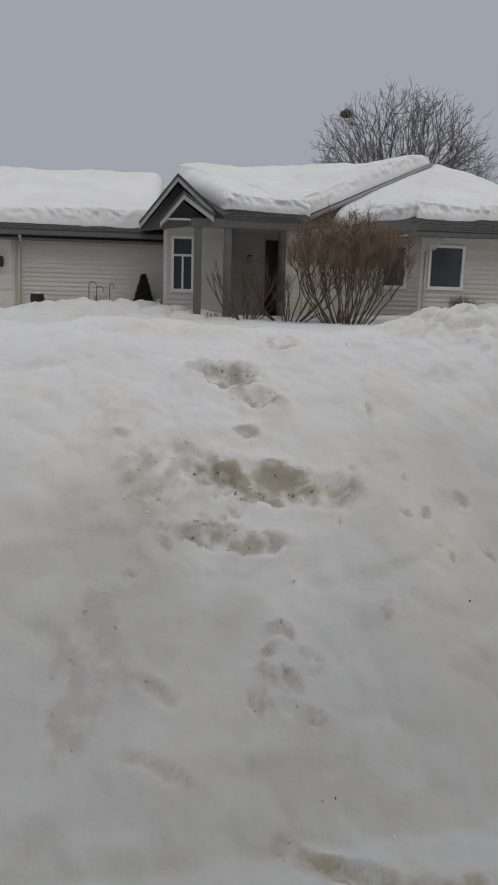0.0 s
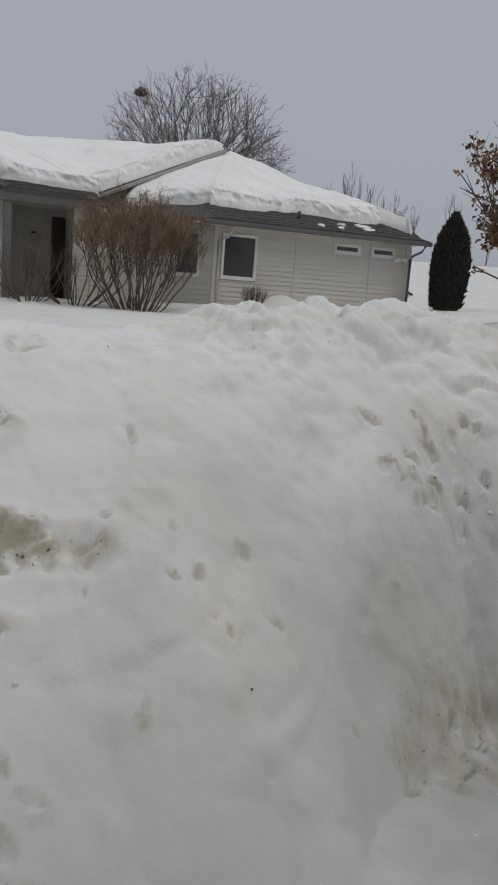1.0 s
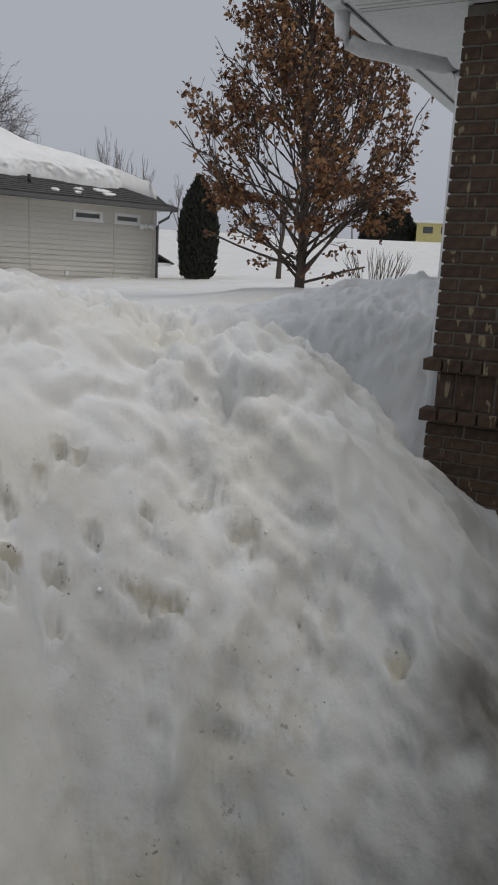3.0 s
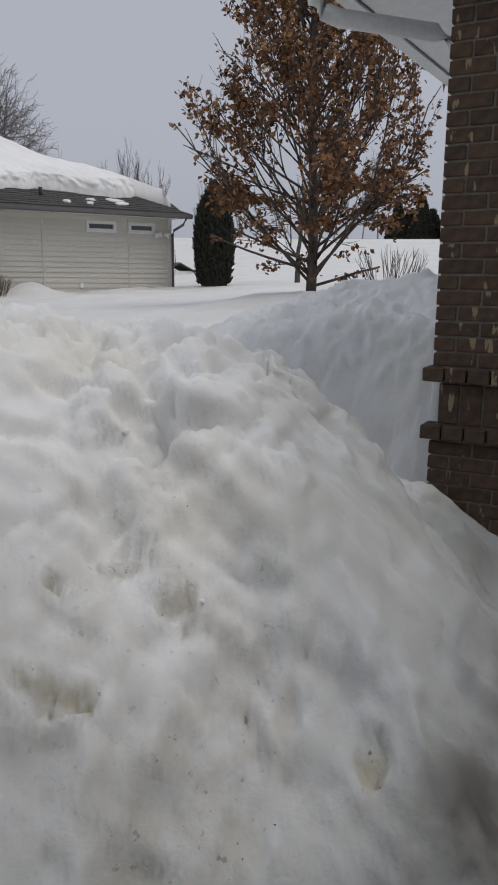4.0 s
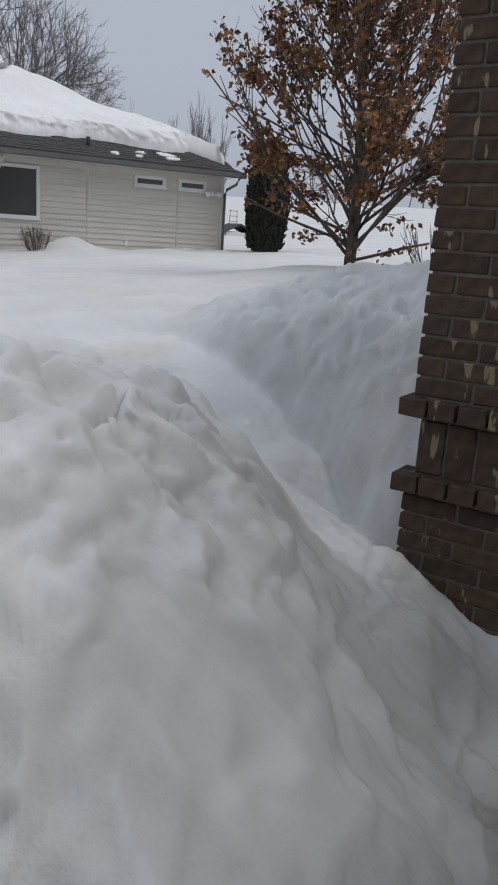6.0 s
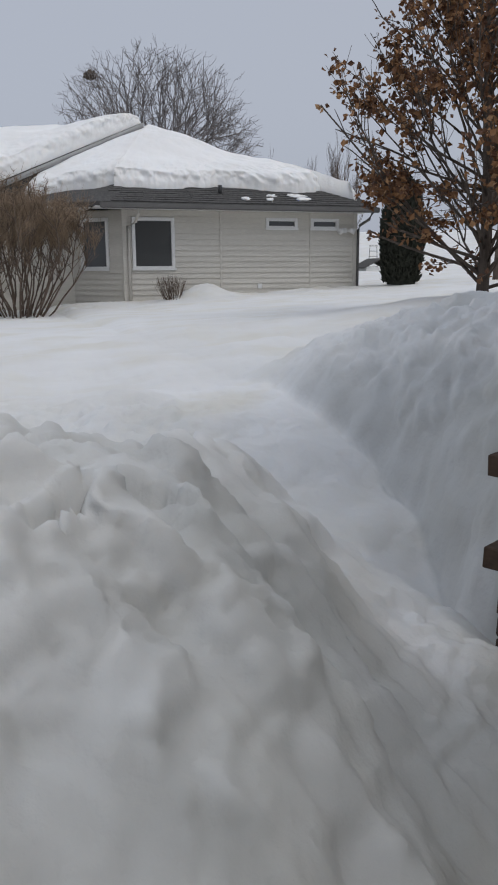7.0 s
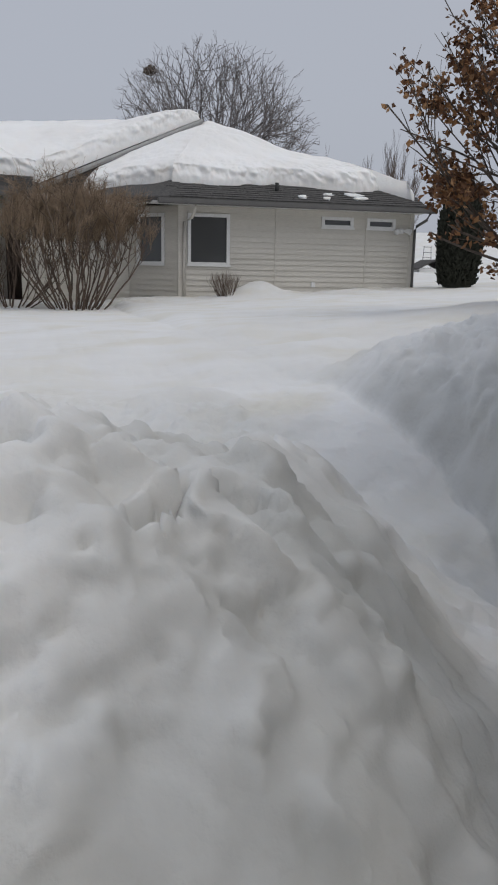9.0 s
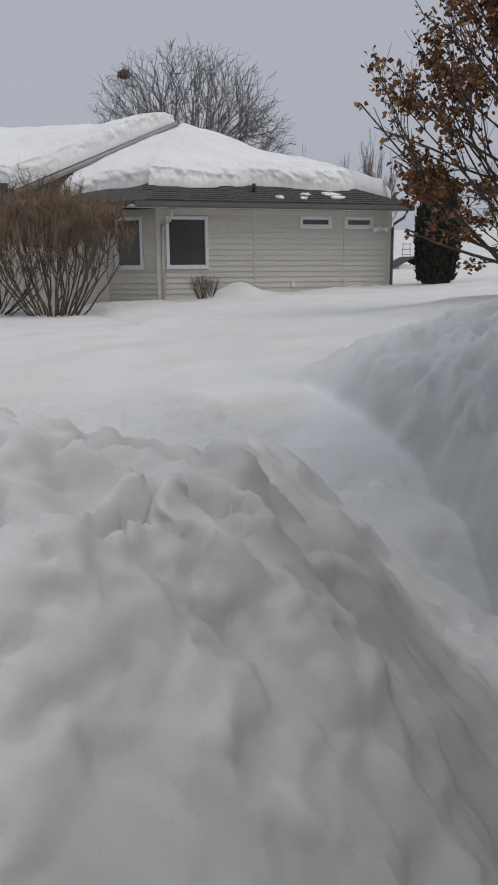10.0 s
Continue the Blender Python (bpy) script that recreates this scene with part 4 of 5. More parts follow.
part("gable_wall", slab("gable_wall", WHITE_METAL, [(0.0, 7.0, 2.675), (8.0, 7.0, 2.675), (8.0, 6.9, 2.675), (0.0, 6.9, 2.675)], 0.12), garage)
part("gutter", boxes("gutter", WHITE_METAL, (-0.66, -0.542, -0.21, 7.0, 2.565, 2.685), bevel=0.018), garage, "white metal gutter")
part("gutter_gap", boxes("gutter_gap", BLACK, (-0.5415, -0.5385, -0.207, -0.2055, 2.57, 2.705), (-0.538, -0.528, -0.2, 7.0, 2.556, 2.559)), garage)
dp = [Vector(p) for p in [(-0.60, -0.06, 2.58), (-0.60, -0.06, 2.52), (-0.595, -0.055, 2.47), (-0.565, -0.03, 2.43), (-0.51, 0.01, 2.405), (-0.36, 0.10, 2.385), (-0.14, 0.24, 2.355), (-0.06, 0.29, 2.32), (-0.045, 0.30, 2.24), (-0.045, 0.30, 1.6), (-0.045, 0.30, 0.1)]]
part("downspout", tubes("downspout", [(dp, 0.040, 0.040)], WHITE_METAL, 12), garage, "white curved downspout")
gs = roof_snow("roof_snow", (-0.62, -0.2, 2.715), (-0.62, 7.1, 2.715), (3.9, 7.1, 2.715 + 4.4 * SL), (3.9, -0.2, 2.715 + 4.4 * SL), 0.03, 0.16, 71, 120, 60)
gs.matrix_world = GM


# ---- trees and shrubs ----
def grow(rng, p, d, length, rad, depth, out, tips, spread=0.6, lift=0.15, split=(2, 3), shrink=(0.62, 0.82), segs=4, wob=0.12):
    pts, q, dd = [p], p.copy(), d.normalized()
    for i in range(segs):
        dd = (dd + Vector((rng.uniform(-wob, wob), rng.uniform(-wob, wob), rng.uniform(-wob, wob) + lift * 0.3))).normalized()
        q = q + dd * (length / segs)
        pts.append(q)
    out.append((pts, rad, rad * 0.62))
    if depth == 0:
        tips.append((pts, dd))
        return
    for k in range(rng.randint(*split)):
        side = Vector((rng.gauss(0, 1), rng.gauss(0, 1), rng.gauss(0, 0.6))).normalized()
        nd = (dd + side * spread * rng.uniform(0.5, 1.1) + Vector((0, 0, lift))).normalized()
        at = pts[-1] if k == 0 else pts[rng.randint(max(1, segs - 2), segs)]
        grow(rng, at, nd, length * rng.uniform(*shrink), rad * (0.62 if k == 0 else 0.5), depth - 1, out, tips, spread, lift, split, shrink, segs, wob)


def leaf_cloud(name, spots, rng, size, mat):
    verts, faces = [], []
    for s in spots:
        d = Vector((rng.gauss(0, 1), rng.gauss(0, 1), rng.gauss(-0.6, 0.7))).normalized()
        u = d.orthogonal().normalized()
        u.rotate(Euler((rng.uniform(0, 6), rng.uniform(0, 6), 0)))
        u = (u - d * u.dot(d)).normalized()
        n = d.cross(u)
        k = size * rng.uniform(0.6, 1.25)
        b = len(verts)
        verts += [s, s + d * k * 0.45 + u * k * 0.36 + n * k * 0.12, s + d * k, s + d * k * 0.45 - u * k * 0.36 + n * k * 0.12, s + d * k * 0.5 - n * k * 0.06]
        faces += [(b, b + 1, b + 4), (b + 1, b + 2, b + 4), (b + 2, b + 3, b + 4), (b + 3, b, b + 4)]
    return as_mesh(name, verts, faces, mat)


# brown-leaved tree by the garage
rng = random.Random(21)
mz = snow_z(2.1, 7.6)
maple = thing("tree", "young upright tree holding dense red-brown dead leaves", "tree", m=pose(2.1, 7.6, mz - 0.25) @ Matrix.Scale(1.12, 4))
wood, spots = [], []
trunk_pts = [Vector((0.0 - 0.008 * i, 0.0, 0.47 * i)) + Vector((0.02 * math.sin(i), 0.02 * math.cos(i), 0)) for i in range(13)]
wood.append((trunk_pts, 0.07, 0.012))


def reach(p):
    """Half-width of the crown at a height, uneven round the trunk."""
    w = np.interp(p.z, [0.2, 0.5, 0.9, 1.4, 1.9, 2.4, 2.8, 3.2, 3.6, 4.2, 4.9, 5.7], [0.4, 0.9, 1.2, 1.42, 1.52, 1.5, 1.36, 1.12, 0.8, 0.58, 0.42, 0.12])
    return w * (1 + 0.26 * noise.noise(Vector((p.x * 1.1, p.y * 1.1, p.z * 0.9 + 4))))


def limb(p, d, length, rad, depth):
    pts, q, dd = [p], p.copy(), d.normalized()
    for i in range(4):
        dd = (dd + Vector((rng.uniform(-0.1, 0.1), rng.uniform(-0.1, 0.1), rng.uniform(-0.06, 0.12)))).normalized()
        n = q + dd * (length / 4)
        if math.hypot(n.x, n.y) > reach(n) and i > 0:
            depth = 0
            break
        q = n
        pts.append(q)
    wood.append((pts, rad, rad * 0.6))
    if depth <= 1:
        bare_end = noise.noise(pts[-1] * 1.7 + Vector((3, 1, 0))) > 0.30 or rng.random() < 0.13
        low = pts[-1].z < 1.5 and math.hypot(pts[-1].x, pts[-1].y) < 0.6 * reach(pts[-1])
        if not bare_end and not (low and rng.random() < 0.25):
            for k, a in enumerate(pts[1:]):
                for j in range(rng.choice((2, 2, 3, 4)) if depth == 0 else rng.choice((0, 1, 1, 2))):
                    spots.append(a + Vector((rng.gauss(0, 0.03), rng.gauss(0, 0.03), rng.gauss(-0.015, 0.03))))
    if depth == 0:
        return
    for k in range(rng.choice((2, 3, 3, 4))):
        side = Vector((rng.gauss(0, 1), rng.gauss(0, 1), rng.gauss(0, 0.5))).normalized()
        nd = (dd + side * rng.uniform(0.3, 0.62) + Vector((0, 0, 0.12))).normalized()
        at = pts[-1] if k == 0 else pts[rng.randint(1, len(pts) - 1)]
        limb(at, nd, length * rng.uniform(0.5, 0.72), max(rad * (0.62 if k == 0 else 0.48), 0.0032), depth - 1)


for i in range(130):
    t = 0.05 + 0.93 * (i / 129) ** 1.1
    k = min(int(t * 12), 11)
    at = trunk_pts[k].lerp(trunk_pts[k + 1], t * 12 - k)
    g = i * 2.39996 + rng.uniform(-0.4, 0.4)
    steep = (0.25 if i % 3 == 0 and t < 0.3 else 0.75) + 1.0 * t
    limb(at, Vector((math.cos(g), math.sin(g), steep)), (1.22 - 0.84 * t) * rng.uniform(0.85, 1.2), 0.019 * (1.15 - t), 3)
low_wood = [p for pts, r0, r1 in wood[1:] for p in pts[1:] if 0.35 < p.z < 1.4 and 0.2 < math.hypot(p.x, p.y) < 1.0]
for p in rng.sample(low_wood, 110):
    limb(p, Vector((p.x + rng.gauss(0, 0.4), p.y + rng.gauss(0, 0.4), rng.uniform(-0.35, 0.25))), rng.uniform(0.2, 0.4), 0.006, 1)
part("trunk", tubes("trunk", wood, BARK, 5), maple, "grey-brown trunk with fine twigs")
tagged(part("crown", leaf_cloud("crown", spots, rng, 0.07, LEAF), maple, "dry red-brown leaves"), kind="stuff")

# thin second stem behind
rng = random.Random(4)
stem = thing("tree", "thin bare young tree beside the leafy one", "tree", m=pose(8.2, 16.0, snow_z(8.2, 16.0) - 0.3))
wood, tips = [], []
grow(rng, Vector((0, 0, 0)), Vector((0, 0, 1)), 1.1, 0.085, 4, wood, tips, 0.35, 0.3, (2, 3), (0.6, 0.8))
part("trunk", tubes("trunk", wood, BARK, 4), stem)

# large bare tree behind the house
rng = random.Random(8)
big = thing("tree", "large rounded bare tree with a dark nest", "tree", m=pose(5.6, 41.0, 1.0))
wood = [([Vector((0, 0, 0)), Vector((0.1, 0, 2.0)), Vector((0.0, 0, 3.6))], 0.36, 0.28)]


def bough(p, q, r0, r1, sag):
    """A bent branch from p to q."""
    side = Vector((rng.gauss(0, 1), rng.gauss(0, 1), rng.gauss(0, 1))) * sag * (q - p).length
    pts = [p.lerp(q, f) + side * math.sin(math.pi * f) + Vector((rng.gauss(0, 1), rng.gauss(0, 1), rng.gauss(0, 1))) * 0.03 * (q - p).length * (0 < f < 1) for f in (0, 0.25, 0.5, 0.75, 1)]
    wood.append((pts, r0, r1))
    return pts


def dome(d, f):
    k = (math.hypot(d.x, d.y) ** 2.8 + abs(d.z) ** 2.8) ** (-1 / 2.8)
    d = d * k
    return Vector((d.x * 5.0, d.y * 5.0, 6.4 + d.z * 4.6)) * f + Vector((0, 0, 3.4)) * (1 - f)


def fan(d, wide):
    return (d + Vector((rng.gauss(0, wide), rng.gauss(0, wide), rng.gauss(0, wide)))).normalized()


for i in range(18):
    z = -0.45 + 1.42 * (i + 0.5) / 18
    g = i * 2.39996
    d1 = Vector((math.cos(g) * math.sqrt(1 - z * z), math.sin(g) * math.sqrt(1 - z * z), z))
    b1 = bough(Vector((0, 0, 2.4 + 0.07 * i)), dome(d1, rng.uniform(0.45, 0.6)), 0.13, 0.06, 0.07)
    for j in range(6):
        d2 = fan(d1, 0.28)
        b2 = bough(b1[rng.choice((2, 3, 4))], dome(d2, rng.uniform(0.72, 0.86)), 0.055, 0.025, 0.07)
        for k in range(6):
            d3 = fan(d2, 0.2)
            end = rng.uniform(0.88, 1.0) * (1 + 0.07 * noise.noise(d3 * 2.5))
            b3 = bough(b2[rng.choice((2, 3, 4))], dome(d3, end), 0.022, 0.011, 0.07)
            for m in range(7):
                at = b3[rng.choice((1, 2, 3, 4))]
                out = (at - Vector((0, 0, 5))).normalized()
                bough(at, at + fan(out, 0.6) * rng.uniform(0.3, 0.6), 0.010, 0.007, 0.1)
part("trunk", tubes("trunk", wood, HAZY_TWIG, 3), big)
bm = bmesh.new()
bmesh.ops.create_icosphere(bm, subdivisions=3, radius=0.32)
for v in bm.verts:
    v.co *= 1 + 0.35 * noise.noise(v.co * 7)
    v.co.z *= 0.7
part("nest", finish(bm, "nest", BARK), big, "dark twig nest", pose(-3.2, 0.0, 9.75))


def bare(x, y, h, seed, depth=5, mat=HAZY_TWIG, r=0.11, label="distant bare tree on the snowy rise"):
    rg = random.Random(seed)
    ob = thing("tree", label, "tree", "distant bare trees", m=pose(x, y, snow_z(x, y) - 0.2))
    wd, tp = [], []
    grow(rg, Vector((0, 0, 0)), Vector((0, 0, 1)), h * 0.36, r, depth, wd, tp, 0.42, 0.3, (2, 4), (0.6, 0.8), 3, 0.1)
    part("trunk", tubes("trunk", wd, mat, 3), ob)
    return ob


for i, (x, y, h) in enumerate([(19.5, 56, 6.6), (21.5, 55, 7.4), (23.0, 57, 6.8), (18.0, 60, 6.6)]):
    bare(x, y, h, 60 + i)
for i, (x, y, h) in enumerate([(9.0, 26, 4.2), (10.6, 30, 4.6), (7.6, 23, 3.4)]):
    bare(x, y, h, 80 + i, 5, TWIG, 0.07, "bare shrubby tree beyond the house corner")
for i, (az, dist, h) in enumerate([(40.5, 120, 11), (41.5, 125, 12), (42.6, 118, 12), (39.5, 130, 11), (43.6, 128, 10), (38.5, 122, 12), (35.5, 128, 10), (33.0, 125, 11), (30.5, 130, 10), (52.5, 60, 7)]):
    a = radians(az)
    bare(-4.5 + dist * math.sin(a), -0.8 + dist * math.cos(a), h, 100 + i, 5, HAZY_TWIG, 0.14)


def shrub(x, y, h, wide, stems, seed, mat, label, depth=2, rad=0.012, low=0.0, name="shrub"):
    rg = random.Random(seed)
    ob = thing(name, label, "shrub", m=pose(x, y, snow_z(x, y) - 0.12))
    for i in range(stems):
        wd, tp = [], []
        g, s = rg.uniform(0, 6.283), wide * math.sqrt(rg.random())
        grow(rg, Vector((0.12 * s * math.cos(g), 0.12 * s * math.sin(g), -low)), Vector((math.cos(g) * s, math.sin(g) * s, 1.0)), h * 0.5, rad, depth, wd, tp, 0.28, 0.2, (2, 3), (0.5, 0.72), 4, 0.07)
        part("stem", tubes("stem", wd, mat, 4), ob)
    return ob


shrub(2.75, 6.75, 0.75, 0.9, 22, 31, TWIG, "low bare twiggy shrub standing in the snow", 2, 0.008)
# clipped multi-stem bush before the entry wall
rng = random.Random(77)
bx, by = -2.65, 15.9
bush = thing("bush", "tall multi-stemmed bare bush with tan twigs, clipped on top", "bush", m=pose(bx, by, snow_z(bx, by) - 0.15))
fine = []
for i in range(38):
    wood = []
    g, s = i * 2.39996, math.sqrt((i + 0.5) / 38)
    foot = Vector((0.42 * s * math.cos(g), 0.42 * s * math.sin(g), 0))
    head = Vector((1.5 * s * math.cos(g), 1.4 * s * math.sin(g), 2.25 - 0.45 * s * s + rng.uniform(-0.2, 0.12)))
    pts = []
    for k in range(8):
        f = k / 7
        q = foot.lerp(head, f) + Vector((math.cos(g), math.sin(g), 0)) * 0.22 * s * math.sin(math.pi * f)
        pts.append(q + Vector((rng.gauss(0, 0.035), rng.gauss(0, 0.035), 0)) * (0 < k < 8))
    wood.append((pts, rng.uniform(0.014, 0.024), 0.007))
    ends = []
    for k in range(3, 8):
        for j in range(3 if k > 4 else 2):
            d = Vector((rng.gauss(0, 0.5), rng.gauss(0, 0.5), rng.uniform(0.5, 1.2)))
            grow(rng, pts[k], d, rng.uniform(0.22, 0.42), 0.008, 1, wood, ends, 0.5, 0.1, (2, 3), (0.55, 0.8), 3, 0.12)
    part("stem", tubes("stem", wood, TWIG, 5), bush, "grey-brown stem")
    for pts2, d in ends:
        for p in pts2[1:]:
            if p.z < 1.4 and rng.random() < 0.93:
                continue
            top = 2.5 - 0.28 * (p.x * p.x + p.y * p.y)
            for j in range(3):
                up = max(0.08, min(0.4, top - p.z)) * rng.uniform(0.5, 1.1) + (rng.uniform(0, 0.3) if rng.random() < 0.1 else 0)
                e = p + Vector((rng.gauss(0, 0.08), rng.gauss(0, 0.08), up))
                fine.append(([p, p.lerp(e, 0.5) + Vector((rng.gauss(0, 0.025), rng.gauss(0, 0.025), 0)), e], 0.0042, 0.002))
tagged(part("twig_mass", tubes("twig_mass", fine, RED_TWIG, 3), bush, "fine tan twigs"), kind="stuff")
shrub(-4.9, 16.9, 1.5, 2.0, 16, 41, TWIG, "small bare branching shrub in front of the porch", 3, 0.022)
shrub(-3.9, 16.7, 1.4, 2.2, 16, 42, TWIG, "small bare branching shrub in front of the porch", 3, 0.022)
shrub(0.68, 17.1, 0.55, 0.9, 60, 43, TWIG, "low rounded bare shrub under the window", 3, 0.006)
shrub(-5.75, 17.0, 0.25, 0.9, 20, 44, TWIG, "low dark twiggy shrub at the porch post", 2, 0.006)


def conifer(x, y, h, r, seed, column, label):
    """An upright evergreen of many small sprays."""
    rg = random.Random(seed)
    ob = thing("evergreen", label, "evergreen", m=pose(x, y, snow_z(x, y) - 0.15))
    part("trunk", tubes("trunk", [([Vector((0, 0, 0)), Vector((0, 0, h * 0.9))], r * 0.12, 0.01)], BARK, 5), ob)
    verts, faces = [], []
    for i in range(12):
        t = i / 11
        rr = 0.8 * r * ((1 - t ** 5) * (0.8 + 0.2 * math.sin(3 * t)) if column else (1 - t) ** 0.9) + 0.004
        for k in range(10):
            verts.append(Vector((rr * math.cos(0.6283 * k), rr * math.sin(0.6283 * k), 0.06 * h + 0.9 * h * t)))
    for i in range(11):
        for k in range(10):
            faces.append((i * 10 + k, i * 10 + (k + 1) % 10, i * 10 + 10 + (k + 1) % 10, i * 10 + 10 + k))
    count = 5200 if column else 2600
    for i in range(count):
        t = rg.random()
        rr = r * ((1 - t ** 5) * (0.8 + 0.2 * math.sin(3 * t)) if column else (1 - t) ** 0.9)
        g, q = rg.uniform(0, 6.283), math.sqrt(rg.uniform(0.45, 1.0))
        p = Vector((math.cos(g) * rr * q, math.sin(g) * rr * q, 0.08 * h + 0.92 * h * t))
        d = Vector((math.cos(g) * 0.5, math.sin(g) * 0.5, 1.0 if column else -0.2)) + Vector((rg.gauss(0, 0.3), rg.gauss(0, 0.3), rg.gauss(0, 0.3)))
        d.normalize()
        u = d.orthogonal().normalized()
        u.rotate(Euler((0, 0, rg.uniform(0, 6))))
        k = r * rg.uniform(0.16, 0.3)
        b = len(verts)
        verts += [p - u * k * 0.35, p + u * k * 0.35, p + d * k, p + d * k * 0.4 + d.cross(u) * k * 0.3]
        faces += [(b, b + 1, b + 2), (b, b + 3, b + 2), (b + 1, b + 2, b + 3)]
    tagged(part("crown", as_mesh("crown", verts, faces, EVERGREEN), ob, "dense dark green sprays"), kind="stuff")
    return ob


conifer(6.25, 17.0, 2.72, 0.52, 3, True, "dark columnar arborvitae at the house corner")
conifer(-7.53, 19.9, 1.25, 0.36, 4, False, "small dark cone-shaped evergreen by the garage wall")
for i, (az, dist, h, r) in enumerate([(43.9, 110, 5.0, 1.7), (44.7, 112, 4.2, 1.9), (45.5, 108, 5.6, 1.8), (46.2, 110, 4.0, 2.0), (46.9, 112, 3.0, 1.6)]):
    a = radians(az)
    conifer(-4.5 + dist * math.sin(a), -0.8 + dist * math.cos(a), h, r, 10 + i, False, "distant dark spruce on the snowy rise")

# far buildings on the rise
def far_building(az, dist, wide, high, mat, label, roof_h):
    a = radians(az)
    x, y = -4.8 + dist * math.sin(a), -1.0 + dist * math.cos(a)
    ob = thing("building", label, "building", m=pose(x, y, snow_z(x, y) - 0.3, 0, 0, -az))
    part("wall", boxes("wall", mat, (-wide / 2, wide / 2, 0, 8, 0, high)), ob)
    part("roof", boxes("roof", ROOF_SNOW, (-wide / 2 - 0.3, wide / 2 + 0.3, -0.4, 8.4, high, high + roof_h), bevel=0.1), ob)
    for i in range(int(wide // 2.2)):
        part("window", boxes("window", GLASS, (-wide / 2 + 0.8 + 2.2 * i, -wide / 2 + 2.0 + 2.2 * i, -0.04, -0.005, high - 1.2, high - 0.4)), ob)


far_building(48.4, 105, 5.2, 2.6, YELLOW, "low pale yellow building on the far rise", 0.3)
far_building(47.6, 150, 11.0, 5.6, TRIM, "long white building with dark windows far off", 0.4)

# shed and ladder beyond the house corner
shed = thing("shed", "small dark-roofed shed half buried in far snow", "shed", m=pose(14.0, 33.0, snow_z(14.0, 33.0) - 0.3))
part("wall", boxes("wall", TRIM, (-0.7, 0.7, 0, 1.2, 0, 0.45)), shed)
part("roof", slab("roof", SHINGLE, [(-0.85, -0.1, 0.45), (0, -0.1, 0.85), (0, 1.3, 0.85), (-0.85, 1.3, 0.45)], 0.06), shed)
part("roof", slab("roof", SHINGLE, [(0, -0.1, 0.85), (0.85, -0.1, 0.45), (0.85, 1.3, 0.45), (0, 1.3, 0.85)], 0.06), shed)
ladder = thing("ladder", "thin dark metal frame standing in far snow", "ladder", m=pose(14.4, 34.5, snow_z(14.4, 34.5) - 0.2))
for lx in (-0.25, 0.25):
    part("rail", tubes("rail", [([Vector((lx, 0, 0)), Vector((lx * 0.7, 0, 1.3))], 0.015, 0.012)], BLACK, 5), ladder)
for i in range(5):
    part("rung", tubes("rung", [([Vector((-0.23, 0, 0.3 + 0.24 * i)), Vector((0.23, 0, 0.3 + 0.24 * i))], 0.011, 0.011)], BLACK, 5), ladder)

# ---- small things by the house ----
sconce = thing("wall_lamp", "small dark metal wall lantern beside the entry door", "wall lamp", m=pose(-4.51, 20.56, 2.08))
part("backplate", boxes("backplate", BLACK, (-0.06, 0.06, -0.02, 0.0, 0.0, 0.24), bevel=0.008), sconce)
part("arm", tubes("arm", [([Vector((0, -0.02, 0.2)), Vector((0, -0.1, 0.24)), Vector((0, -0.14, 0.2))], 0.012, 0.012)], BLACK, 6), sconce)
part("shade", boxes("shade", RAKE_TRIM, (-0.07, 0.07, -0.21, -0.07, 0.0, 0.19), bevel=0.02), sconce, "frosted lantern shade")
light = thing("floodlight", "white twin floodlight under the eave corner", "floodlight", m=pose(5.2, 17.98, 2.38))
part("base", boxes("base", TRIM, (-0.06, 0.06, -0.05, 0.0, -0.06, 0.06), bevel=0.015), light)
for s in (-1, 1):
    part("lamp_head", tubes("lamp_head", [([Vector((s * 0.05, -0.05, 0)), Vector((s * 0.12, -0.1, 0.0)), Vector((s * 0.19, -0.16, -0.03))], 0.03, 0.075)], TRIM, 10), light)
lantern = thing("wall_lamp", "dark coach lantern beside the garage door", "wall lamp", m=pose(-11.5, 20.36, 1.75))
part("backplate", boxes("backplate", BLACK, (-0.06, 0.06, -0.02, 0.0, 0.0, 0.3), bevel=0.008), lantern)
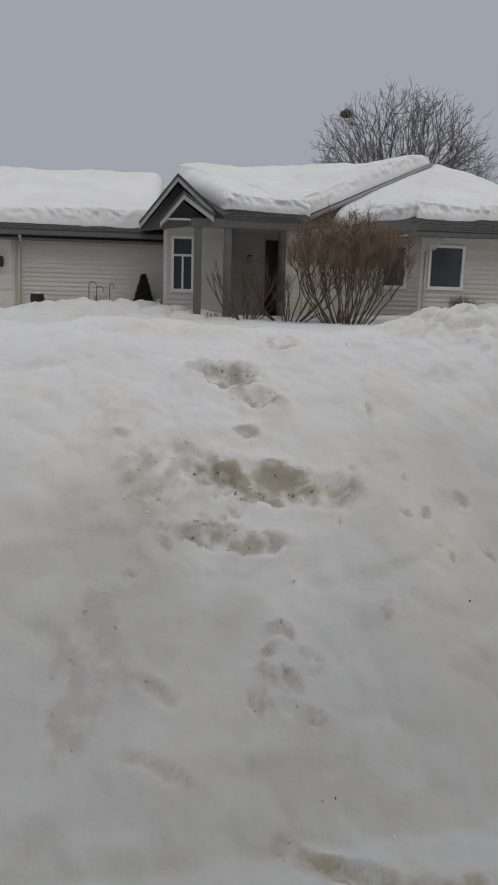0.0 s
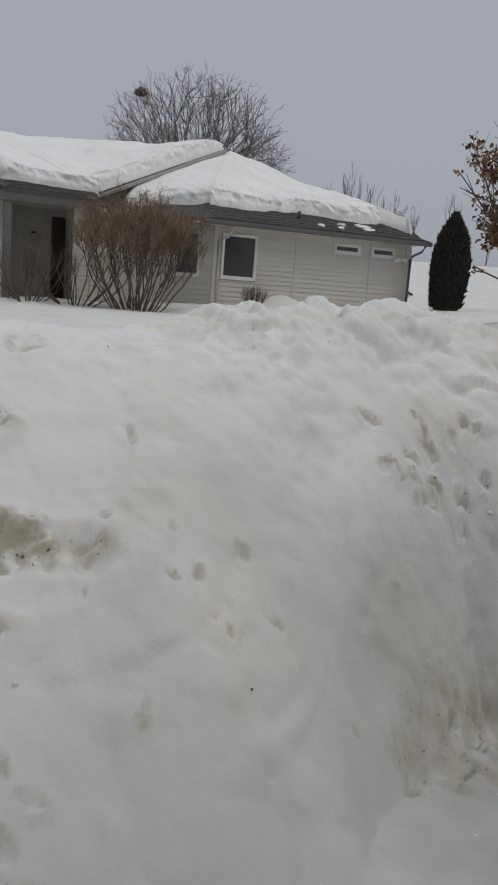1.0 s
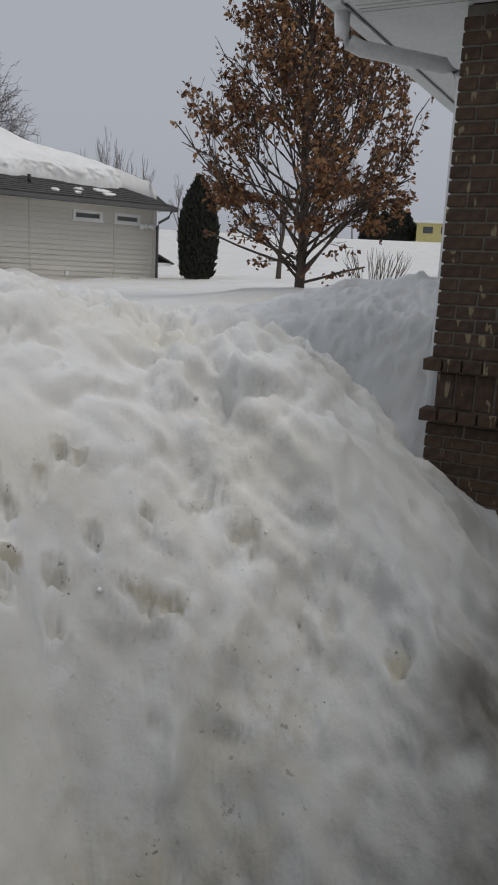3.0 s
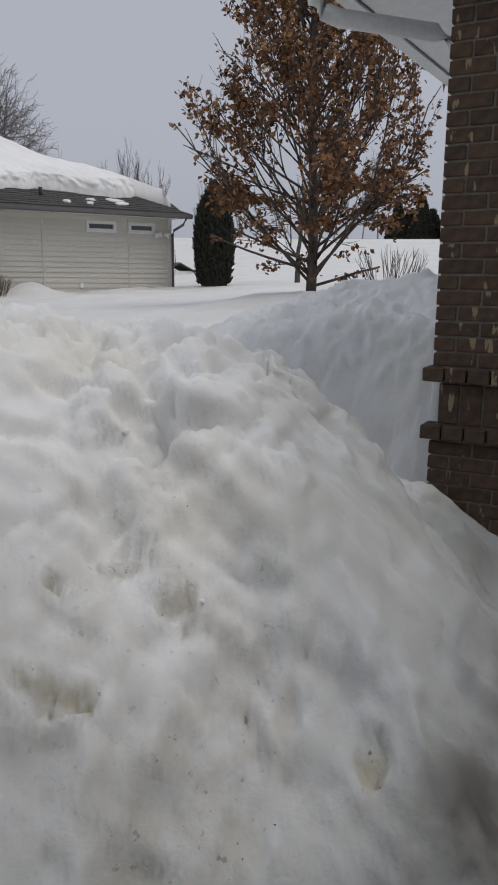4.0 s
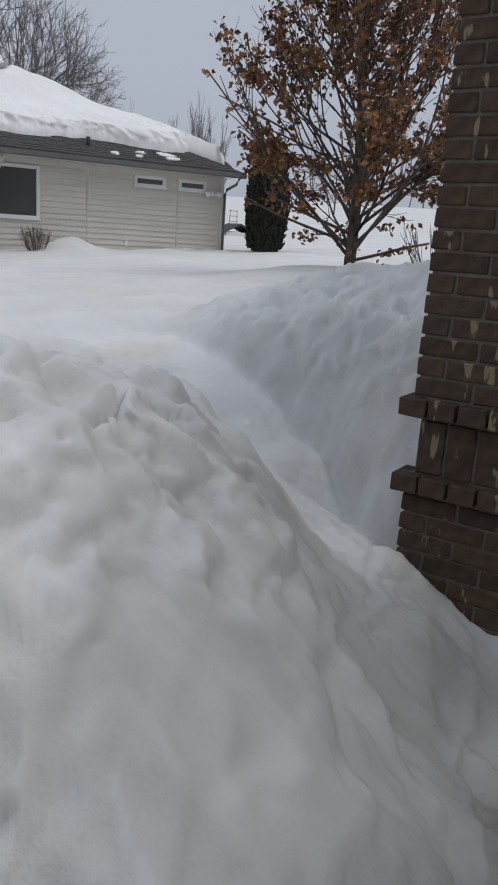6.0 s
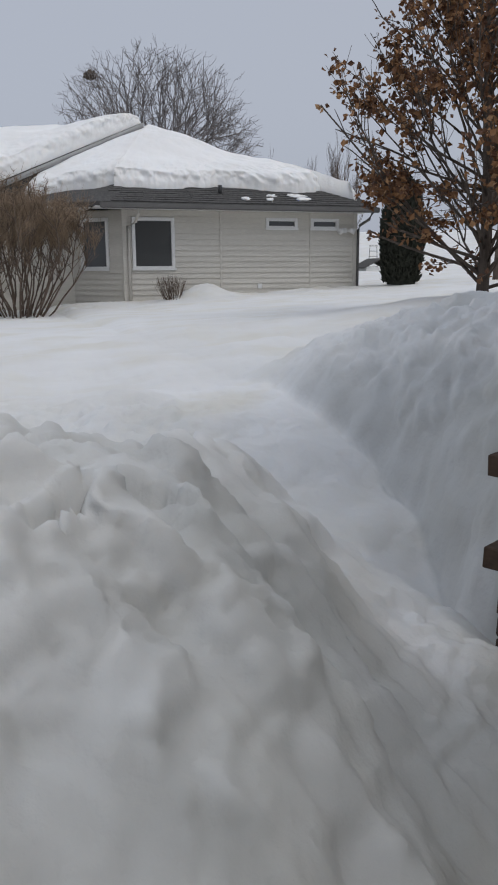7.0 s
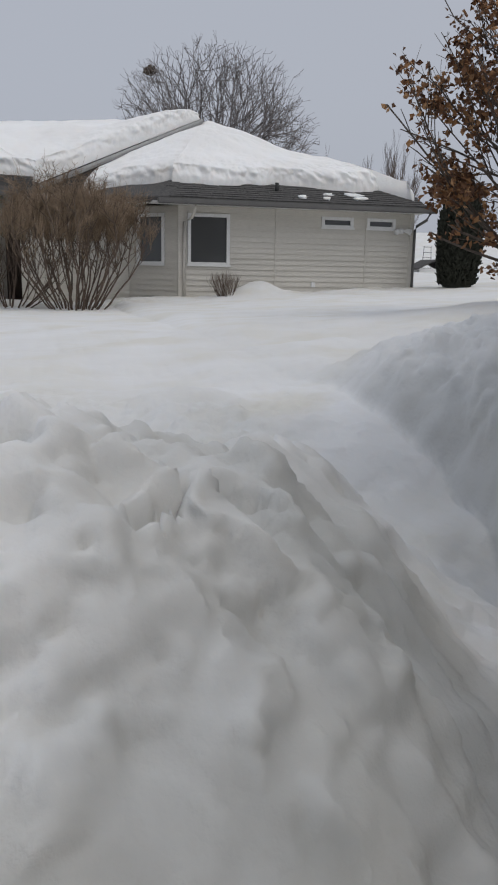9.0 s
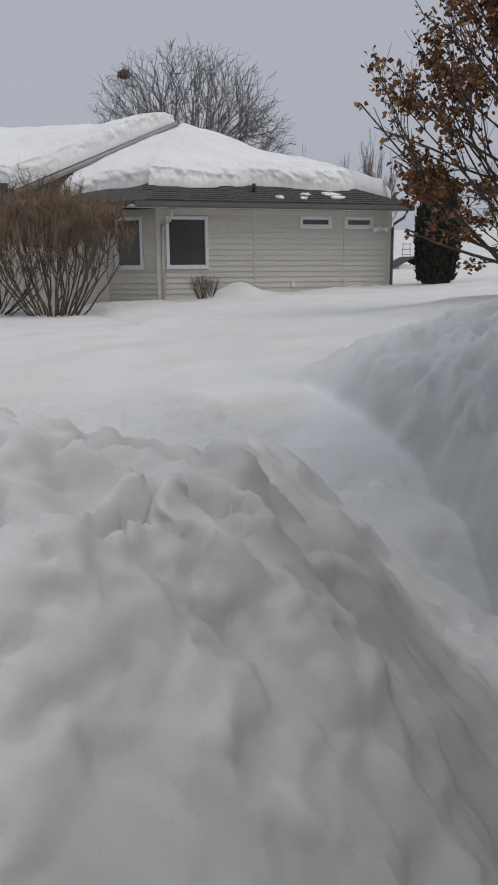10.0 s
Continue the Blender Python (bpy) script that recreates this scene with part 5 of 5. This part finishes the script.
part("shade", boxes("shade", BLACK, (-0.09, 0.09, -0.24, -0.05, 0.0, 0.28), bevel=0.03), lantern)
pz = snow_z(-10.4, 19.4)
pot = thing("planter", "round black planter sunk in the snow", "planter", m=pose(-10.4, 19.6, 0.72))
bm = bmesh.new()
prof = [(0.10, 0), (0.17, 0.08), (0.2, 0.2), (0.17, 0.3), (0.21, 0.33), (0.18, 0.33), (0.15, 0.24)]
rings = [[bm.verts.new((r * math.cos(2 * math.pi * k / 18), r * math.sin(2 * math.pi * k / 18), z)) for k in range(18)] for r, z in prof]
for a, b in zip(rings, rings[1:]):
    for k in range(18):
        bm.faces.new((a[k], a[(k + 1) % 18], b[(k + 1) % 18], b[k]))
bm.faces.new(rings[0][::-1]), bm.faces.new(rings[-1])
part("bowl", finish(bm, "bowl", BLACK, True), pot)
part("snow_cap", boxes("snow_cap", ROOF_SNOW, (-0.13, 0.13, -0.13, 0.13, 0.2, 0.36), bevel=0.06), pot, "white snow cap")
for i, (hx, hh) in enumerate(((-8.95, 0.62), (-8.75, 0.5), (-8.4, 0.55))):
    hz = snow_z(hx, 19.0)
    hook = thing("garden_hook", "thin black garden hook stuck in the snow", "garden hook", "garden hooks", m=pose(hx, 19.0, hz - 0.1, 0, 0, 30 * i))
    pts = [Vector((0, 0, 0)), Vector((0, 0, hh))] + [Vector((0.1 - 0.1 * math.cos(k * 0.5), 0, hh + 0.12 * math.sin(k * 0.5))) for k in range(1, 8)]
    part("rod", tubes("rod", [(pts, 0.011, 0.009)], BLACK, 6), hook)
shrub(-8.6, 18.9, 0.5, 0.9, 14, 45, TWIG, "dry garden stalks poking through the snow", 1, 0.008)
post = thing("marker_post", "short white marker post beside the wall", "marker post", m=pose(-7.1, 19.5, 0.45))
part("pipe", tubes("pipe", [([Vector((0, 0, 0)), Vector((0, 0, 0.5))], 0.06, 0.06)], TRIM, 10), post)
part("cap", boxes("cap", TRIM, (-0.07, 0.07, -0.07, 0.07, 0.5, 0.56), bevel=0.02), post)
